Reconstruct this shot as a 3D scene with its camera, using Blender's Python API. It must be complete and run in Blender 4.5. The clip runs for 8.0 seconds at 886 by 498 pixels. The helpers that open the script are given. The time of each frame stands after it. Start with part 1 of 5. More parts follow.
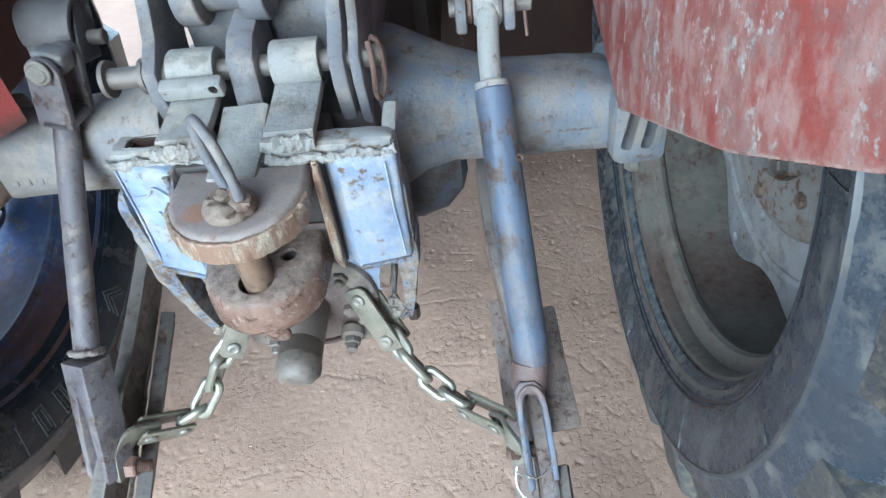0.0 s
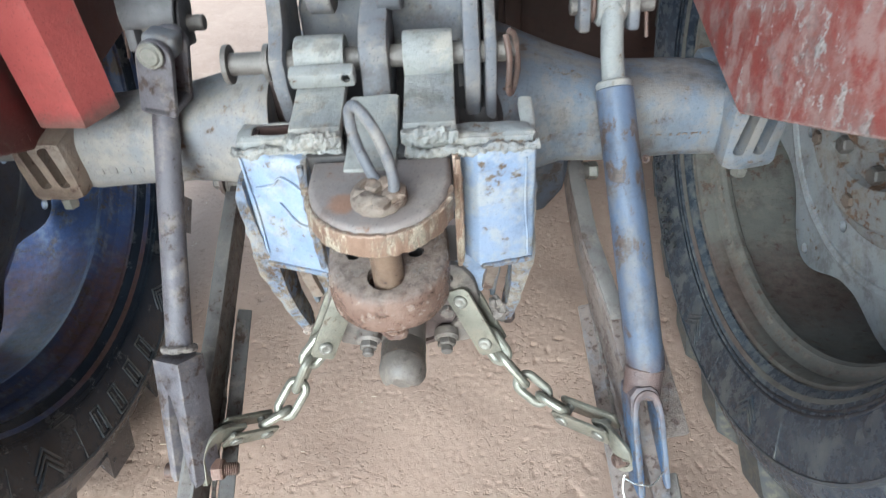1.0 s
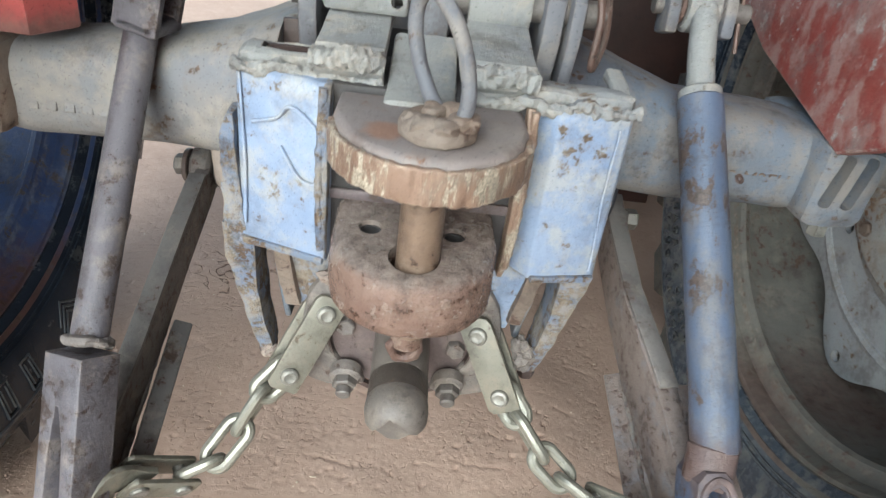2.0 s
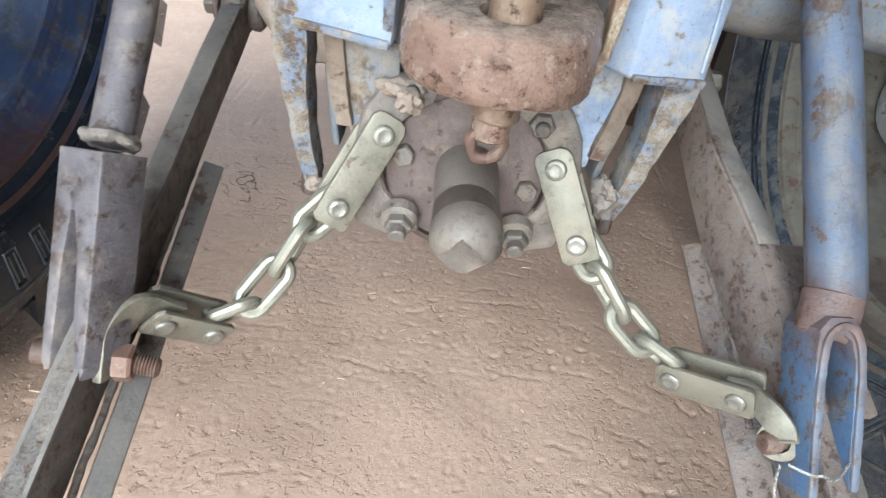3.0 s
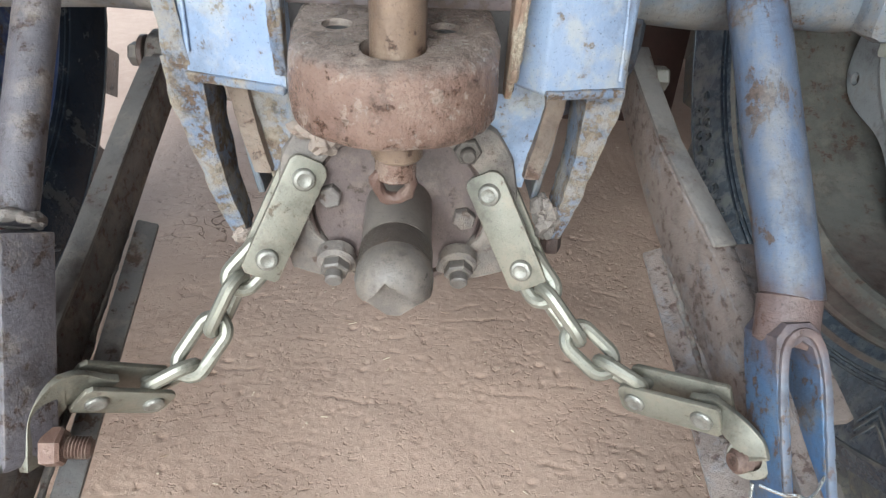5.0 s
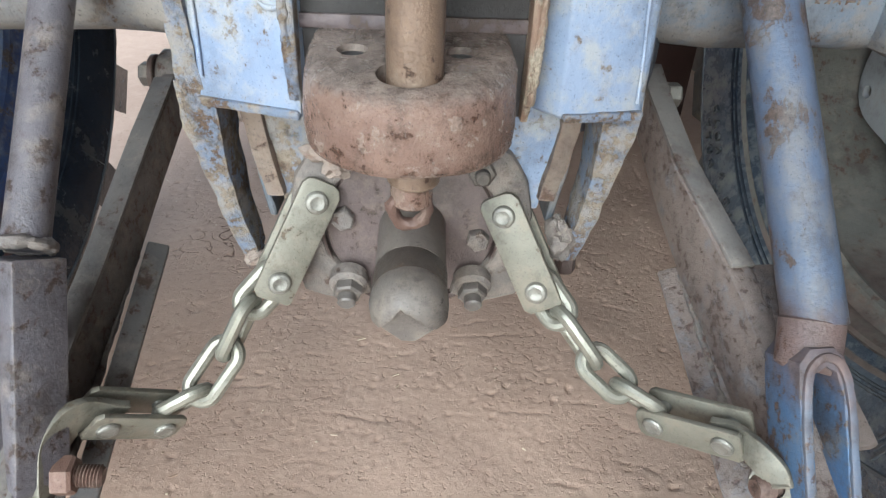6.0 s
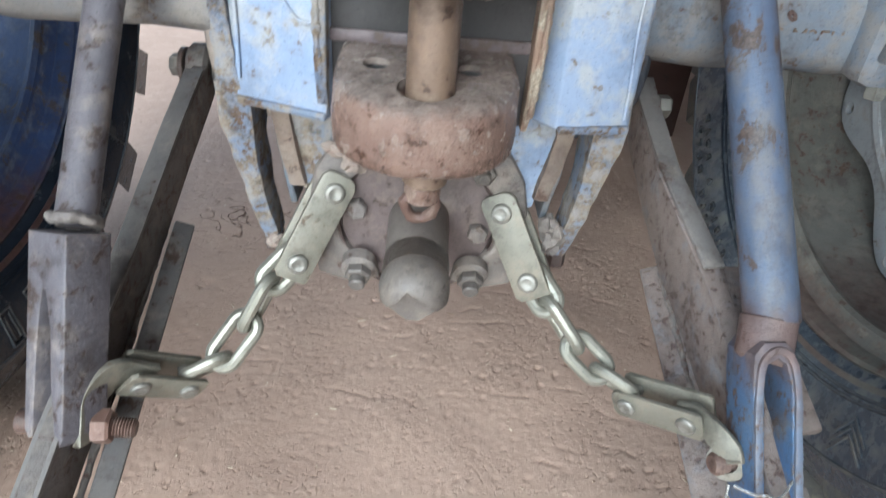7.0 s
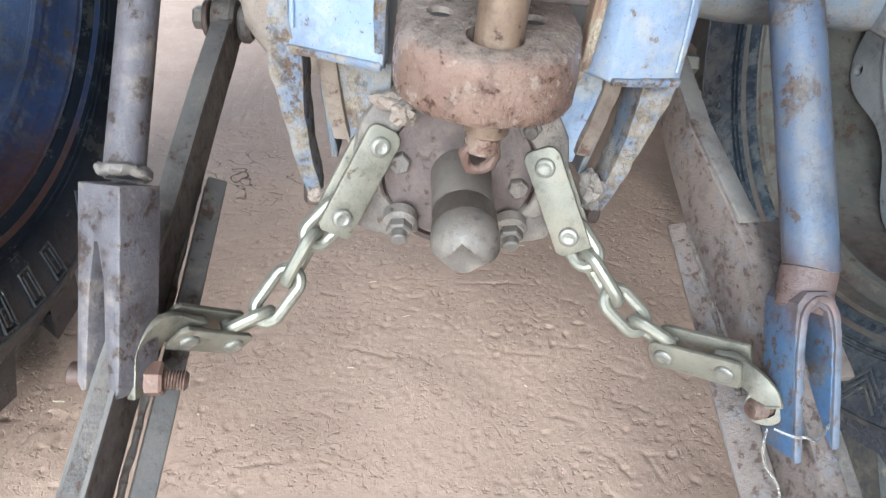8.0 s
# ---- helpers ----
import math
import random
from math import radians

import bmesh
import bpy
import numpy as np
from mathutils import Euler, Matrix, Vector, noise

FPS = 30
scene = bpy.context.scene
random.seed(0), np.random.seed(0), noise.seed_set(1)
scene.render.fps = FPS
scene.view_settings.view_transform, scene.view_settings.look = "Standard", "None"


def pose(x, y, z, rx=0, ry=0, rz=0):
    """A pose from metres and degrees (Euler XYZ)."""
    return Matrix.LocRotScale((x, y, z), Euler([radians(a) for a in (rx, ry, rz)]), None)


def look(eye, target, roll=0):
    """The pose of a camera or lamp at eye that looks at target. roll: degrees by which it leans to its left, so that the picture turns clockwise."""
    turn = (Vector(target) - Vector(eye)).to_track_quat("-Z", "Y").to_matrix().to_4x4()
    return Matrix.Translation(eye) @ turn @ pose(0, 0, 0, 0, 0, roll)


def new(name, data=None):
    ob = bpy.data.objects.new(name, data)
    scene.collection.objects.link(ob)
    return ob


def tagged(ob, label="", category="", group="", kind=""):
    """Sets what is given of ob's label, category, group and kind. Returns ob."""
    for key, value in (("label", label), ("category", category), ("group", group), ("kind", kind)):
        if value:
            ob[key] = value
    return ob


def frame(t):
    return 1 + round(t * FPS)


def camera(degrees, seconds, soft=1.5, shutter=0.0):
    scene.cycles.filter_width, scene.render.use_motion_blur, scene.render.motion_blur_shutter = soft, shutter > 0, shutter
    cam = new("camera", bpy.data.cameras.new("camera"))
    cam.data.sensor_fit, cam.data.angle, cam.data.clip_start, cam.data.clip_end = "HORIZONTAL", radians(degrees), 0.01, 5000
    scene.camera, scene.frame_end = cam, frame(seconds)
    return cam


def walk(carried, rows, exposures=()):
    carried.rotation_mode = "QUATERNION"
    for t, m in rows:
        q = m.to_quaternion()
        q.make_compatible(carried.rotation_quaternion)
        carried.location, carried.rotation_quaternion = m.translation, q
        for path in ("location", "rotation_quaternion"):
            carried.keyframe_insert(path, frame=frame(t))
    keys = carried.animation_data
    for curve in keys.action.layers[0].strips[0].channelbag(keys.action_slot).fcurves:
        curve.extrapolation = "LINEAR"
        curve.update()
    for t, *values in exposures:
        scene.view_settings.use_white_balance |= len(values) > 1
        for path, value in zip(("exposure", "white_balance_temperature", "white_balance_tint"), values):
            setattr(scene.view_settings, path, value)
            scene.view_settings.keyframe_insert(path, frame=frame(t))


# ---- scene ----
cam = camera(68.1, 8.0, 1.3, 0.3)
PATH = [
    (0, (0.236, -0.545, 1.048), (0.094, 0.908, -0.319), -7.8),
    (0.5, (0.189, -0.541, 1.068), (0.028, 0.925, -0.282), -8.7),
    (1, (0.078, -0.541, 1.039), (0.012, 0.935, -0.31), -4.3),
    (1.1, (0.059, -0.544, 1.016), (0.022, 0.957, -0.305), -2.5),
    (1.2, (0.034, -0.527, 1.002), (0.048, 0.964, -0.332), -0.3),
    (2.3, (-0.021, -0.473, 0.782), (0.075, 1.263, -0.207), 9.2),
    (2.5, (-0.036, -0.485, 0.745), (0.04, 1.225, -0.29), 9.7),
    (2.7, (-0.047, -0.493, 0.701), (0.038, 1.194, -0.371), 10.8),
    (2.8, (-0.049, -0.49, 0.694), (0.04, 1.176, -0.409), 10.5),
    (3, (-0.042, -0.476, 0.686), (0.074, 1.183, -0.424), 9.8),
    (3.5, (-0.017, -0.455, 0.685), (0.098, 1.205, -0.425), 6.7),
    (4, (0.0, -0.449, 0.687), (0.1, 1.213, -0.421), 5.0),
    (4.5, (0.019, -0.448, 0.695), (0.111, 1.217, -0.409), 3.5),
    (6, (0.009, -0.432, 0.704), (0.072, 1.251, -0.374), 2.4),
    (6.5, (0.014, -0.45, 0.742), (0.048, 1.243, -0.323), 2.2),
    (6.6, (0.018, -0.456, 0.751), (0.036, 1.229, -0.325), 2.5),
    (6.8, (0.015, -0.466, 0.746), (0.078, 1.227, -0.317), 3.6),
    (7, (0.002, -0.478, 0.736), (0.077, 1.185, -0.371), 5.2),
    (7.5, (-0.027, -0.499, 0.711), (0.095, 1.097, -0.488), 8.1),
    (8, (-0.053, -0.488, 0.724), (0.094, 1.119, -0.457), 6.6),
]
walk(cam, [(t, look(eye, target, roll)) for t, eye, target, roll in PATH], [(0, 1.86, 5200, -3), (1.2, 1.8, 5750, -1), (2.5, 1.49, 6050, 1), (3, 1.90, 5900, 1), (4, 1.9, 5900, 1), (4.5, 1.77, 5850, 1), (6, 1.58, 5850, 1), (6.5, 1.63, 5650, 1), (7, 1.57, 5650, 1), (7.5, 1.81, 5650, 1), (8, 1.94, 5650, 1)])

# ---------------------------------------------------------------- light
world = bpy.data.worlds.new("sky")
scene.world = world
world.use_nodes = True
wn = world.node_tree
sky = wn.nodes.new("ShaderNodeTexSky")
sky.sky_type, sky.sun_disc = "NISHITA", False
sky.sun_elevation, sky.sun_rotation = radians(30), radians(187)
haze = wn.nodes.new("ShaderNodeHueSaturation")
haze.inputs["Saturation"].default_value = 0.5
wn.links.new(sky.outputs["Color"], haze.inputs["Color"])
wn.links.new(haze.outputs["Color"], wn.nodes["Background"].inputs["Color"])
wn.nodes["Background"].inputs["Strength"].default_value = 0.15
sun = new("sun", bpy.data.lights.new("sun", "SUN"))
sun.data.energy, sun.data.angle, sun.data.color = 2.2, radians(65), (1.0, 0.97, 0.94)
sun.matrix_basis = look((-0.2, -1.65, 0.95), (0, 0, 0))

# ---------------------------------------------------------------- materials


def lin(r, g, b):
    """Linear colour from 0..255 display values."""
    return tuple(((c / 255 + 0.055) / 1.055) ** 2.4 if c > 10 else c / 255 / 12.92 for c in (r, g, b)) + (1.0,)


class Nodes:
    """A small shorthand for building one node material."""

    def __init__(self, name):
        self.mat = bpy.data.materials.new(name)
        self.mat.use_nodes = True
        self.tree = self.mat.node_tree
        self.bsdf = self.tree.nodes["Principled BSDF"]
        self.co = self.tree.nodes.new("ShaderNodeTexCoord").outputs["Object"]

    def link(self, a, b):
        self.tree.links.new(a, b)

    def noise(self, scale, detail=4, rough=0.6, stretch=None, dist=0.0):
        n = self.tree.nodes.new("ShaderNodeTexNoise")
        n.inputs["Scale"].default_value, n.inputs["Detail"].default_value = scale, detail
        n.inputs["Roughness"].default_value, n.inputs["Distortion"].default_value = rough, dist
        src = self.co
        if stretch:
            m = self.tree.nodes.new("ShaderNodeMapping")
            m.inputs["Scale"].default_value = stretch
            self.link(src, m.inputs["Vector"])
            src = m.outputs["Vector"]
        self.link(src, n.inputs["Vector"])
        return n.outputs["Fac"]

    def ramp(self, fac, lo, hi):
        r = self.tree.nodes.new("ShaderNodeMapRange")
        r.interpolation_type = "SMOOTHSTEP"
        r.inputs["From Min"].default_value, r.inputs["From Max"].default_value = lo, hi
        self.link(fac, r.inputs["Value"])
        return r.outputs["Result"]

    def math(self, op, a, b):
        m = self.tree.nodes.new("ShaderNodeMath")
        m.operation = op
        for i, v in enumerate((a, b)):
            if isinstance(v, (int, float)):
                m.inputs[i].default_value = v
            else:
                self.link(v, m.inputs[i])
        return m.outputs[0]

    def mix(self, fac, a, b):
        m = self.tree.nodes.new("ShaderNodeMix")
        m.data_type = "RGBA"
        for i, v in ((0, fac), (6, a), (7, b)):
            if isinstance(v, (int, float, tuple)):
                m.inputs[i].default_value = v
            else:
                self.link(v, m.inputs[i])
        return m.outputs[2]

    def bump(self, height, strength, distance, before=None):
        b = self.tree.nodes.new("ShaderNodeBump")
        b.inputs["Strength"].default_value, b.inputs["Distance"].default_value = strength, distance
        self.link(height, b.inputs["Height"])
        if before:
            self.link(before, b.inputs["Normal"])
        return b.outputs["Normal"]

    def done(self, color, rough, metal=0.0, normal=None, spec=0.5):
        for key, v in (("Base Color", color), ("Roughness", rough), ("Metallic", metal), ("Specular IOR Level", spec)):
            if isinstance(v, (int, float, tuple)):
                self.bsdf.inputs[key].default_value = v
            else:
                self.link(v, self.bsdf.inputs[key])
        if normal:
            self.link(normal, self.bsdf.inputs["Normal"])
        return self.mat


def worn(name, paint, paint2, under, dust, chips=0.62, dusty=0.6, rough=0.55, metal_under=0.0, size=1.0, grain=0.0006, grime=0.5, streak=None, stain=None, spot=None, edge=0.65):
    """Old paint or bare iron: two tones, chipped patches down to a second colour, dust, grime, specks and fine relief."""
    n = Nodes(name)
    big, mid, fine = n.noise(9 * size, 5), n.noise(42 * size, 8, 0.72, streak), n.noise(230 * size, 5, 0.75)
    tone = n.mix(n.ramp(big, 0.35, 0.65), lin(*paint), lin(*paint2))
    chip = n.ramp(n.math("ADD", n.math("MULTIPLY", big, 0.3), n.math("MULTIPLY", mid, 0.7)), chips, chips + 0.025)
    halo = n.ramp(n.math("ADD", n.math("MULTIPLY", big, 0.3), n.math("MULTIPLY", mid, 0.7)), chips - 0.07, chips + 0.02)
    tone = n.mix(n.math("MULTIPLY", halo, 0.35), tone, lin(*[0.5 * (p + u) for p, u in zip(paint, under)]))
    tone = n.mix(chip, tone, n.mix(n.ramp(fine, 0.3, 0.7), lin(*under), lin(*[c * 0.62 for c in under])))
    film = n.math("MULTIPLY", n.ramp(n.noise(17 * size, 7, 0.7, streak), dusty - 0.04, dusty + 0.14), 0.7)
    tone = n.mix(film, tone, lin(*dust))
    dirt = n.math("MULTIPLY", n.ramp(n.noise(13 * size, 8, 0.75), 0.5, 0.66), grime)
    tone = n.mix(dirt, tone, lin(*[0.5 * c + 12 for c in under]))
    tone = n.mix(n.math("MULTIPLY", n.ramp(n.noise(400 * size, 3, 0.6), 0.62, 0.68), 0.55), tone, lin(*[0.42 * c for c in paint]))
    tone = n.mix(n.math("MULTIPLY", n.ramp(n.noise(310 * size, 3, 0.6), 0.66, 0.72), 0.2), tone, lin(*[min(235, c * 1.15 + 12) for c in dust]))
    if edge:
        geo, soft = n.tree.nodes.new("ShaderNodeNewGeometry"), n.tree.nodes.new("ShaderNodeBevel")
        soft.samples = 4
        soft.inputs["Radius"].default_value = 0.0035
        dot = n.tree.nodes.new("ShaderNodeVectorMath")
        dot.operation = "DOT_PRODUCT"
        n.link(geo.outputs["Normal"], dot.inputs[0])
        n.link(soft.outputs["Normal"], dot.inputs[1])
        rub = n.math("MULTIPLY", n.ramp(dot.outputs["Value"], 0.985, 0.87), n.ramp(n.noise(75, 5, 0.7), 0.40, 0.58))
        tone = n.mix(n.math("MULTIPLY", rub, edge), tone, n.mix(n.ramp(mid, 0.42, 0.58), lin(*under), lin(*[min(215, d * 1.08) for d in dust])))
    if stain:
        full, none, colour = stain
        sep = n.tree.nodes.new("ShaderNodeSeparateXYZ")
        n.link(n.co, sep.inputs[0])
        level = n.math("ADD", sep.outputs["Z"], n.math("MULTIPLY", n.math("SUBTRACT", n.noise(60, 6, 0.7), 0.5), 1.5 * abs(full - none)))
        tone = n.mix(n.math("MULTIPLY", n.ramp(level, none, full), 0.85), tone, n.mix(n.ramp(mid, 0.35, 0.65), lin(*colour), lin(*[0.72 * v for v in colour])))
    if spot:
        centre, radius, colour = spot
        off = n.tree.nodes.new("ShaderNodeVectorMath")
        off.operation = "DISTANCE"
        n.link(n.co, off.inputs[0])
        off.inputs[1].default_value = centre
        ring = n.math("ADD", off.outputs["Value"], n.math("MULTIPLY", n.math("SUBTRACT", n.noise(70, 4), 0.5), radius))
        tone = n.mix(n.math("MULTIPLY", n.ramp(ring, radius, radius * 0.5), 0.75), tone, lin(*colour))
    height = n.math("ADD", n.math("MULTIPLY", chip, -0.7), n.math("MULTIPLY", fine, 0.9))
    normal = n.bump(n.noise(70 * size, 7, 0.7), 0.5, grain * 3, n.bump(height, 0.6, grain))
    roughness = n.math("ADD", n.math("MULTIPLY", film, 0.25), n.math("ADD", n.math("MULTIPLY", mid, 0.35), rough - 0.17))
    return n.done(tone, roughness, metal_under, normal)


LONG = (1.0, 0.45, 0.45)
M_BLUE = worn("pale_blue_paint", (134, 148, 171), (120, 137, 164), (108, 92, 76), (162, 161, 157), 0.566, 0.49, 0.42, size=1.7, grime=0.3, edge=0.9)
M_BLUESEAM = worn("pale_blue_paint_over_weld", (138, 151, 173), (126, 142, 168), (112, 96, 80), (162, 161, 157), 0.60, 0.47, 0.45, size=1.7, grime=0.2, edge=0.0)
M_BLUEDUST = worn("dust_caked_blue_paint", (116, 127, 145), (104, 118, 141), (106, 86, 70), (150, 140, 126), 0.53, 0.45, 0.65, size=2.2, grime=0.75, grain=0.002)
M_BLUECAST = worn("dusty_blue_cast_iron", (104, 105, 107), (98, 109, 123), (98, 80, 68), (128, 121, 113), 0.585, 0.46, 0.6, grime=0.65, grain=0.0012)
M_DUSTYBLUE = worn("beige_dusty_cast_iron", (128, 124, 122), (118, 120, 126), (112, 92, 78), (150, 142, 133), 0.58, 0.47, 0.62, grime=0.45, grain=0.0012)
M_GREYCAST = worn("dusty_grey_cast_iron", (108, 108, 112), (94, 96, 102), (103, 86, 75), (138, 131, 123), 0.59, 0.52, 0.65)
M_WELD = worn("dusty_weld_metal", (143, 143, 140), (128, 130, 132), (117, 100, 86), (165, 157, 146), 0.58, 0.52, 0.72, size=1.6, grain=0.0016)
M_WELDDULL = worn("dull_weld_metal", (112, 106, 103), (98, 93, 92), (88, 72, 63), (138, 128, 119), 0.56, 0.53, 0.55, size=2.0, grain=0.0014)
M_DUSTY = worn("dust_caked_iron", (145, 132, 123), (134, 121, 112), (120, 96, 79), (156, 145, 136), 0.6, 0.5, 0.75, size=1.3, grain=0.0016)
M_ROD = worn("grey_painted_steel", (102, 98, 103), (86, 83, 89), (74, 60, 55), (138, 128, 122), 0.55, 0.54, 0.42, size=1.6, grime=0.6, grain=0.001)
M_RODBLUE = worn("worn_blue_tube_paint", (86, 97, 117), (78, 90, 110), (92, 78, 71), (110, 107, 106), 0.540, 0.52, 0.40, size=1.7, grime=0.5, streak=LONG, stain=(0.428, 0.462, (99, 80, 72)))
M_FORKBLUE = worn("deep_blue_chipped_paint", (68, 97, 134), (76, 101, 130), (98, 80, 72), (116, 112, 108), 0.54, 0.56, 0.5, size=1.6, grime=0.5, stain=(0.42, 0.385, (104, 86, 78)))
M_FORKEDGE = worn("worn_grey_fork_edge", (104, 112, 126), (92, 102, 120), (104, 86, 78), (126, 122, 118), 0.56, 0.56, 0.5, stain=(0.43, 0.385, (112, 90, 82)))
M_THROAT = worn("rusty_weld_seam", (104, 86, 80), (98, 84, 84), (104, 76, 64), (122, 110, 103), 0.55, 0.57, 0.45, grain=0.0014)
M_RUST = worn("red_brown_rusty_forging", (128, 105, 93), (112, 89, 79), (92, 64, 50), (140, 124, 112), 0.56, 0.53, 0.20, 0.0, size=2.4, grain=0.0014, grime=0.6, stain=(0.593, 0.584, (138, 126, 118)))
M_RUSTEDGE = worn("scuffed_rusty_steel", (132, 108, 92), (116, 92, 78), (196, 182, 162), (140, 120, 104), 0.515, 0.6, 0.40, 0.15, size=2.2, streak=(1.3, 1.3, 0.3))
M_CLEVISTOP = worn("rust_stained_grey_steel", (130, 120, 116), (118, 111, 109), (134, 100, 78), (148, 139, 131), 0.6, 0.55, 0.55, spot=((-0.028, -0.092, 0.69), 0.017, (134, 98, 76)))
M_PINRUST = worn("tan_rusty_pin_steel", (124, 104, 88), (110, 92, 78), (84, 62, 50), (140, 124, 108), 0.56, 0.55, 0.34, 0.1, size=1.8, grain=0.0008)
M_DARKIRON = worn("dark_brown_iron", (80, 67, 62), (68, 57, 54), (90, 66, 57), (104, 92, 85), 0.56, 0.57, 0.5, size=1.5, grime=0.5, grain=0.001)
M_LINKTOP = worn("rusty_grey_flat_bar", (108, 102, 98), (90, 87, 86), (92, 70, 60), (136, 128, 118), 0.54, 0.52, 0.55, size=2.8, grime=0.6, grain=0.0012)
M_LINKRUST = worn("mottled_rusty_bar_with_blue_traces", (128, 116, 109), (114, 103, 98), (100, 81, 72), (128, 129, 134), 0.54, 0.54, 0.5, size=2.6, grime=0.4, grain=0.0014)
M_ZINC = worn("yellowed_zinc_plate", (126, 123, 112), (111, 109, 99), (98, 86, 70), (140, 131, 117), 0.575, 0.53, 0.42, 0.25, size=2.0, grain=0.0004)
M_CHAIN = worn("galvanised_chain_steel", (148, 146, 135), (134, 132, 122), (107, 96, 79), (138, 131, 116), 0.62, 0.62, 0.36, 0.5, size=1.5, grain=0.0004)
M_STUD = worn("bright_rivet_steel", (144, 142, 135), (130, 128, 122), (101, 88, 74), (128, 121, 110), 0.66, 0.66, 0.36, 0.5, size=2)
M_RUSTBOLT = worn("rusted_bolt_steel", (102, 80, 72), (90, 70, 62), (72, 54, 47), (126, 109, 99), 0.57, 0.57, 0.5, 0.1, size=2)
M_NUT = worn("pink_brown_rusty_nut", (116, 90, 79), (104, 80, 71), (98, 74, 64), (146, 126, 115), 0.57, 0.57, 0.5, size=2, grain=0.0008)
M_BARTOP = worn("worn_grey_bar_edge", (114, 110, 107), (100, 98, 98), (92, 74, 64), (142, 135, 127), 0.56, 0.55, 0.5, size=1.5, grime=0.5)
M_ARM = worn("smooth_dark_grey_casting", (92, 90, 92), (78, 77, 80), (72, 58, 50), (114, 107, 101), 0.59, 0.57, 0.5, grime=0.4)
M_FLANGEDARK = worn("dark_mauve_flange_iron", (98, 86, 83), (86, 75, 74), (72, 58, 52), (122, 109, 101), 0.57, 0.55, 0.5, size=1.4, grime=0.5, grain=0.001)
M_BOLT = worn("grimy_bolt_steel", (110, 105, 101), (95, 90, 86), (79, 67, 59), (133, 124, 115), 0.6, 0.56, 0.5, 0.2, size=2)
M_ANCHOR = worn("dusty_mauve_grey_casting", (116, 109, 104), (102, 97, 94), (88, 70, 60), (140, 130, 121), 0.56, 0.48, 0.5, size=1.8, grime=0.5, grain=0.0016)
M_CAPNOSE = worn("oily_dusty_grey_nose", (108, 101, 95), (94, 88, 84), (72, 63, 56), (130, 120, 110), 0.58, 0.52, 0.40, size=2.0, grime=0.6, grain=0.0006)
M_CAP = worn("dusty_grey_plastic_cap", (124, 116, 108), (114, 106, 100), (90, 81, 74), (143, 133, 122), 0.64, 0.58, 0.48, size=1.2, grain=0.0004)
M_CAPBAND = worn("dark_oily_band", (64, 58, 54), (72, 64, 58), (98, 78, 62), (90, 82, 75), 0.57, 0.55, 0.36, size=1.8)
M_RED = worn("scuffed_red_paint", (142, 68, 60), (140, 92, 84), (198, 188, 182), (168, 142, 134), 0.545, 0.475, 0.55, size=1.5, grime=0.45, streak=(1.0, 1.1, 0.85))
M_REDCLEAN = worn("red_paint", (172, 86, 83), (162, 78, 76), (120, 78, 68), (158, 116, 110), 0.66, 0.6, 0.4, grime=0.2, stain=(0.655, 0.68, (122, 94, 87)))
M_REDSHADE = worn("shaded_red_fender_paint", (92, 40, 40), (82, 36, 36), (110, 74, 66), (104, 72, 66), 0.58, 0.6, 0.5, grime=0.4)
M_RUBBER = worn("dusty_black_rubber", (39, 46, 56), (27, 33, 43), (50, 56, 64), (76, 76, 73), 0.6, 0.57, 0.22, size=0.9, grime=0.3, grain=0.0004, edge=0.25)
M_RUBBERDUST = worn("grey_dusty_rubber", (62, 70, 80), (50, 58, 69), (82, 87, 92), (114, 114, 110), 0.615, 0.53, 0.26, size=1.6, grime=0.15, grain=0.0006, edge=0.3)
M_LUGDUST = worn("earth_caked_tread_rubber", (84, 83, 79), (68, 71, 74), (58, 63, 70), (128, 120, 106), 0.56, 0.52, 0.5, size=4.0, grime=0.4, grain=0.0014, edge=0.4)
M_RUBBERMARK = worn("raised_rubber_mark", (60, 66, 73), (52, 58, 65), (72, 75, 79), (112, 107, 98), 0.6, 0.56, 0.34, grain=0.0003)
M_RIMGREY = worn("dusty_grey_rim_paint", (106, 104, 98), (92, 91, 86), (100, 81, 68), (124, 118, 109), 0.555, 0.52, 0.5, size=1.5, grime=0.5, stain=(0.232, 0.262, (104, 86, 78)))
M_RIMBLUE = worn("dark_blue_rim_paint", (56, 73, 113), (44, 59, 96), (88, 76, 70), (104, 112, 130), 0.55, 0.52, 0.38, size=1.4, grime=0.5, streak=(1.0, 1.0, 0.4), stain=(0.235, 0.30, (98, 66, 48)))
M_DISCDARK = worn("blue_grey_disc_paint", (104, 108, 116), (92, 98, 108), (96, 80, 68), (120, 116, 112), 0.58, 0.55, 0.5)
M_DISCGREY = worn("pale_grey_disc_paint", (164, 166, 167), (150, 153, 156), (124, 101, 79), (151, 143, 131), 0.6, 0.56, 0.55)
M_HUBGREY = worn("grey_hub_paint_streaked_with_rust", (150, 150, 148), (136, 137, 138), (132, 100, 76), (146, 134, 120), 0.535, 0.52, 0.5, size=1.2, grime=0.4, grain=0.001)
M_HUB = worn("rusty_tan_hub", (122, 106, 93), (110, 97, 87), (94, 70, 57), (126, 116, 107), 0.55, 0.52, 0.55, size=1.3, grain=0.0012)
M_BOSSBLUE = worn("grimy_dark_blue_casting", (62, 74, 92), (56, 60, 68), (62, 50, 44), (92, 86, 80), 0.56, 0.55, 0.6, size=1.3, grime=0.6)
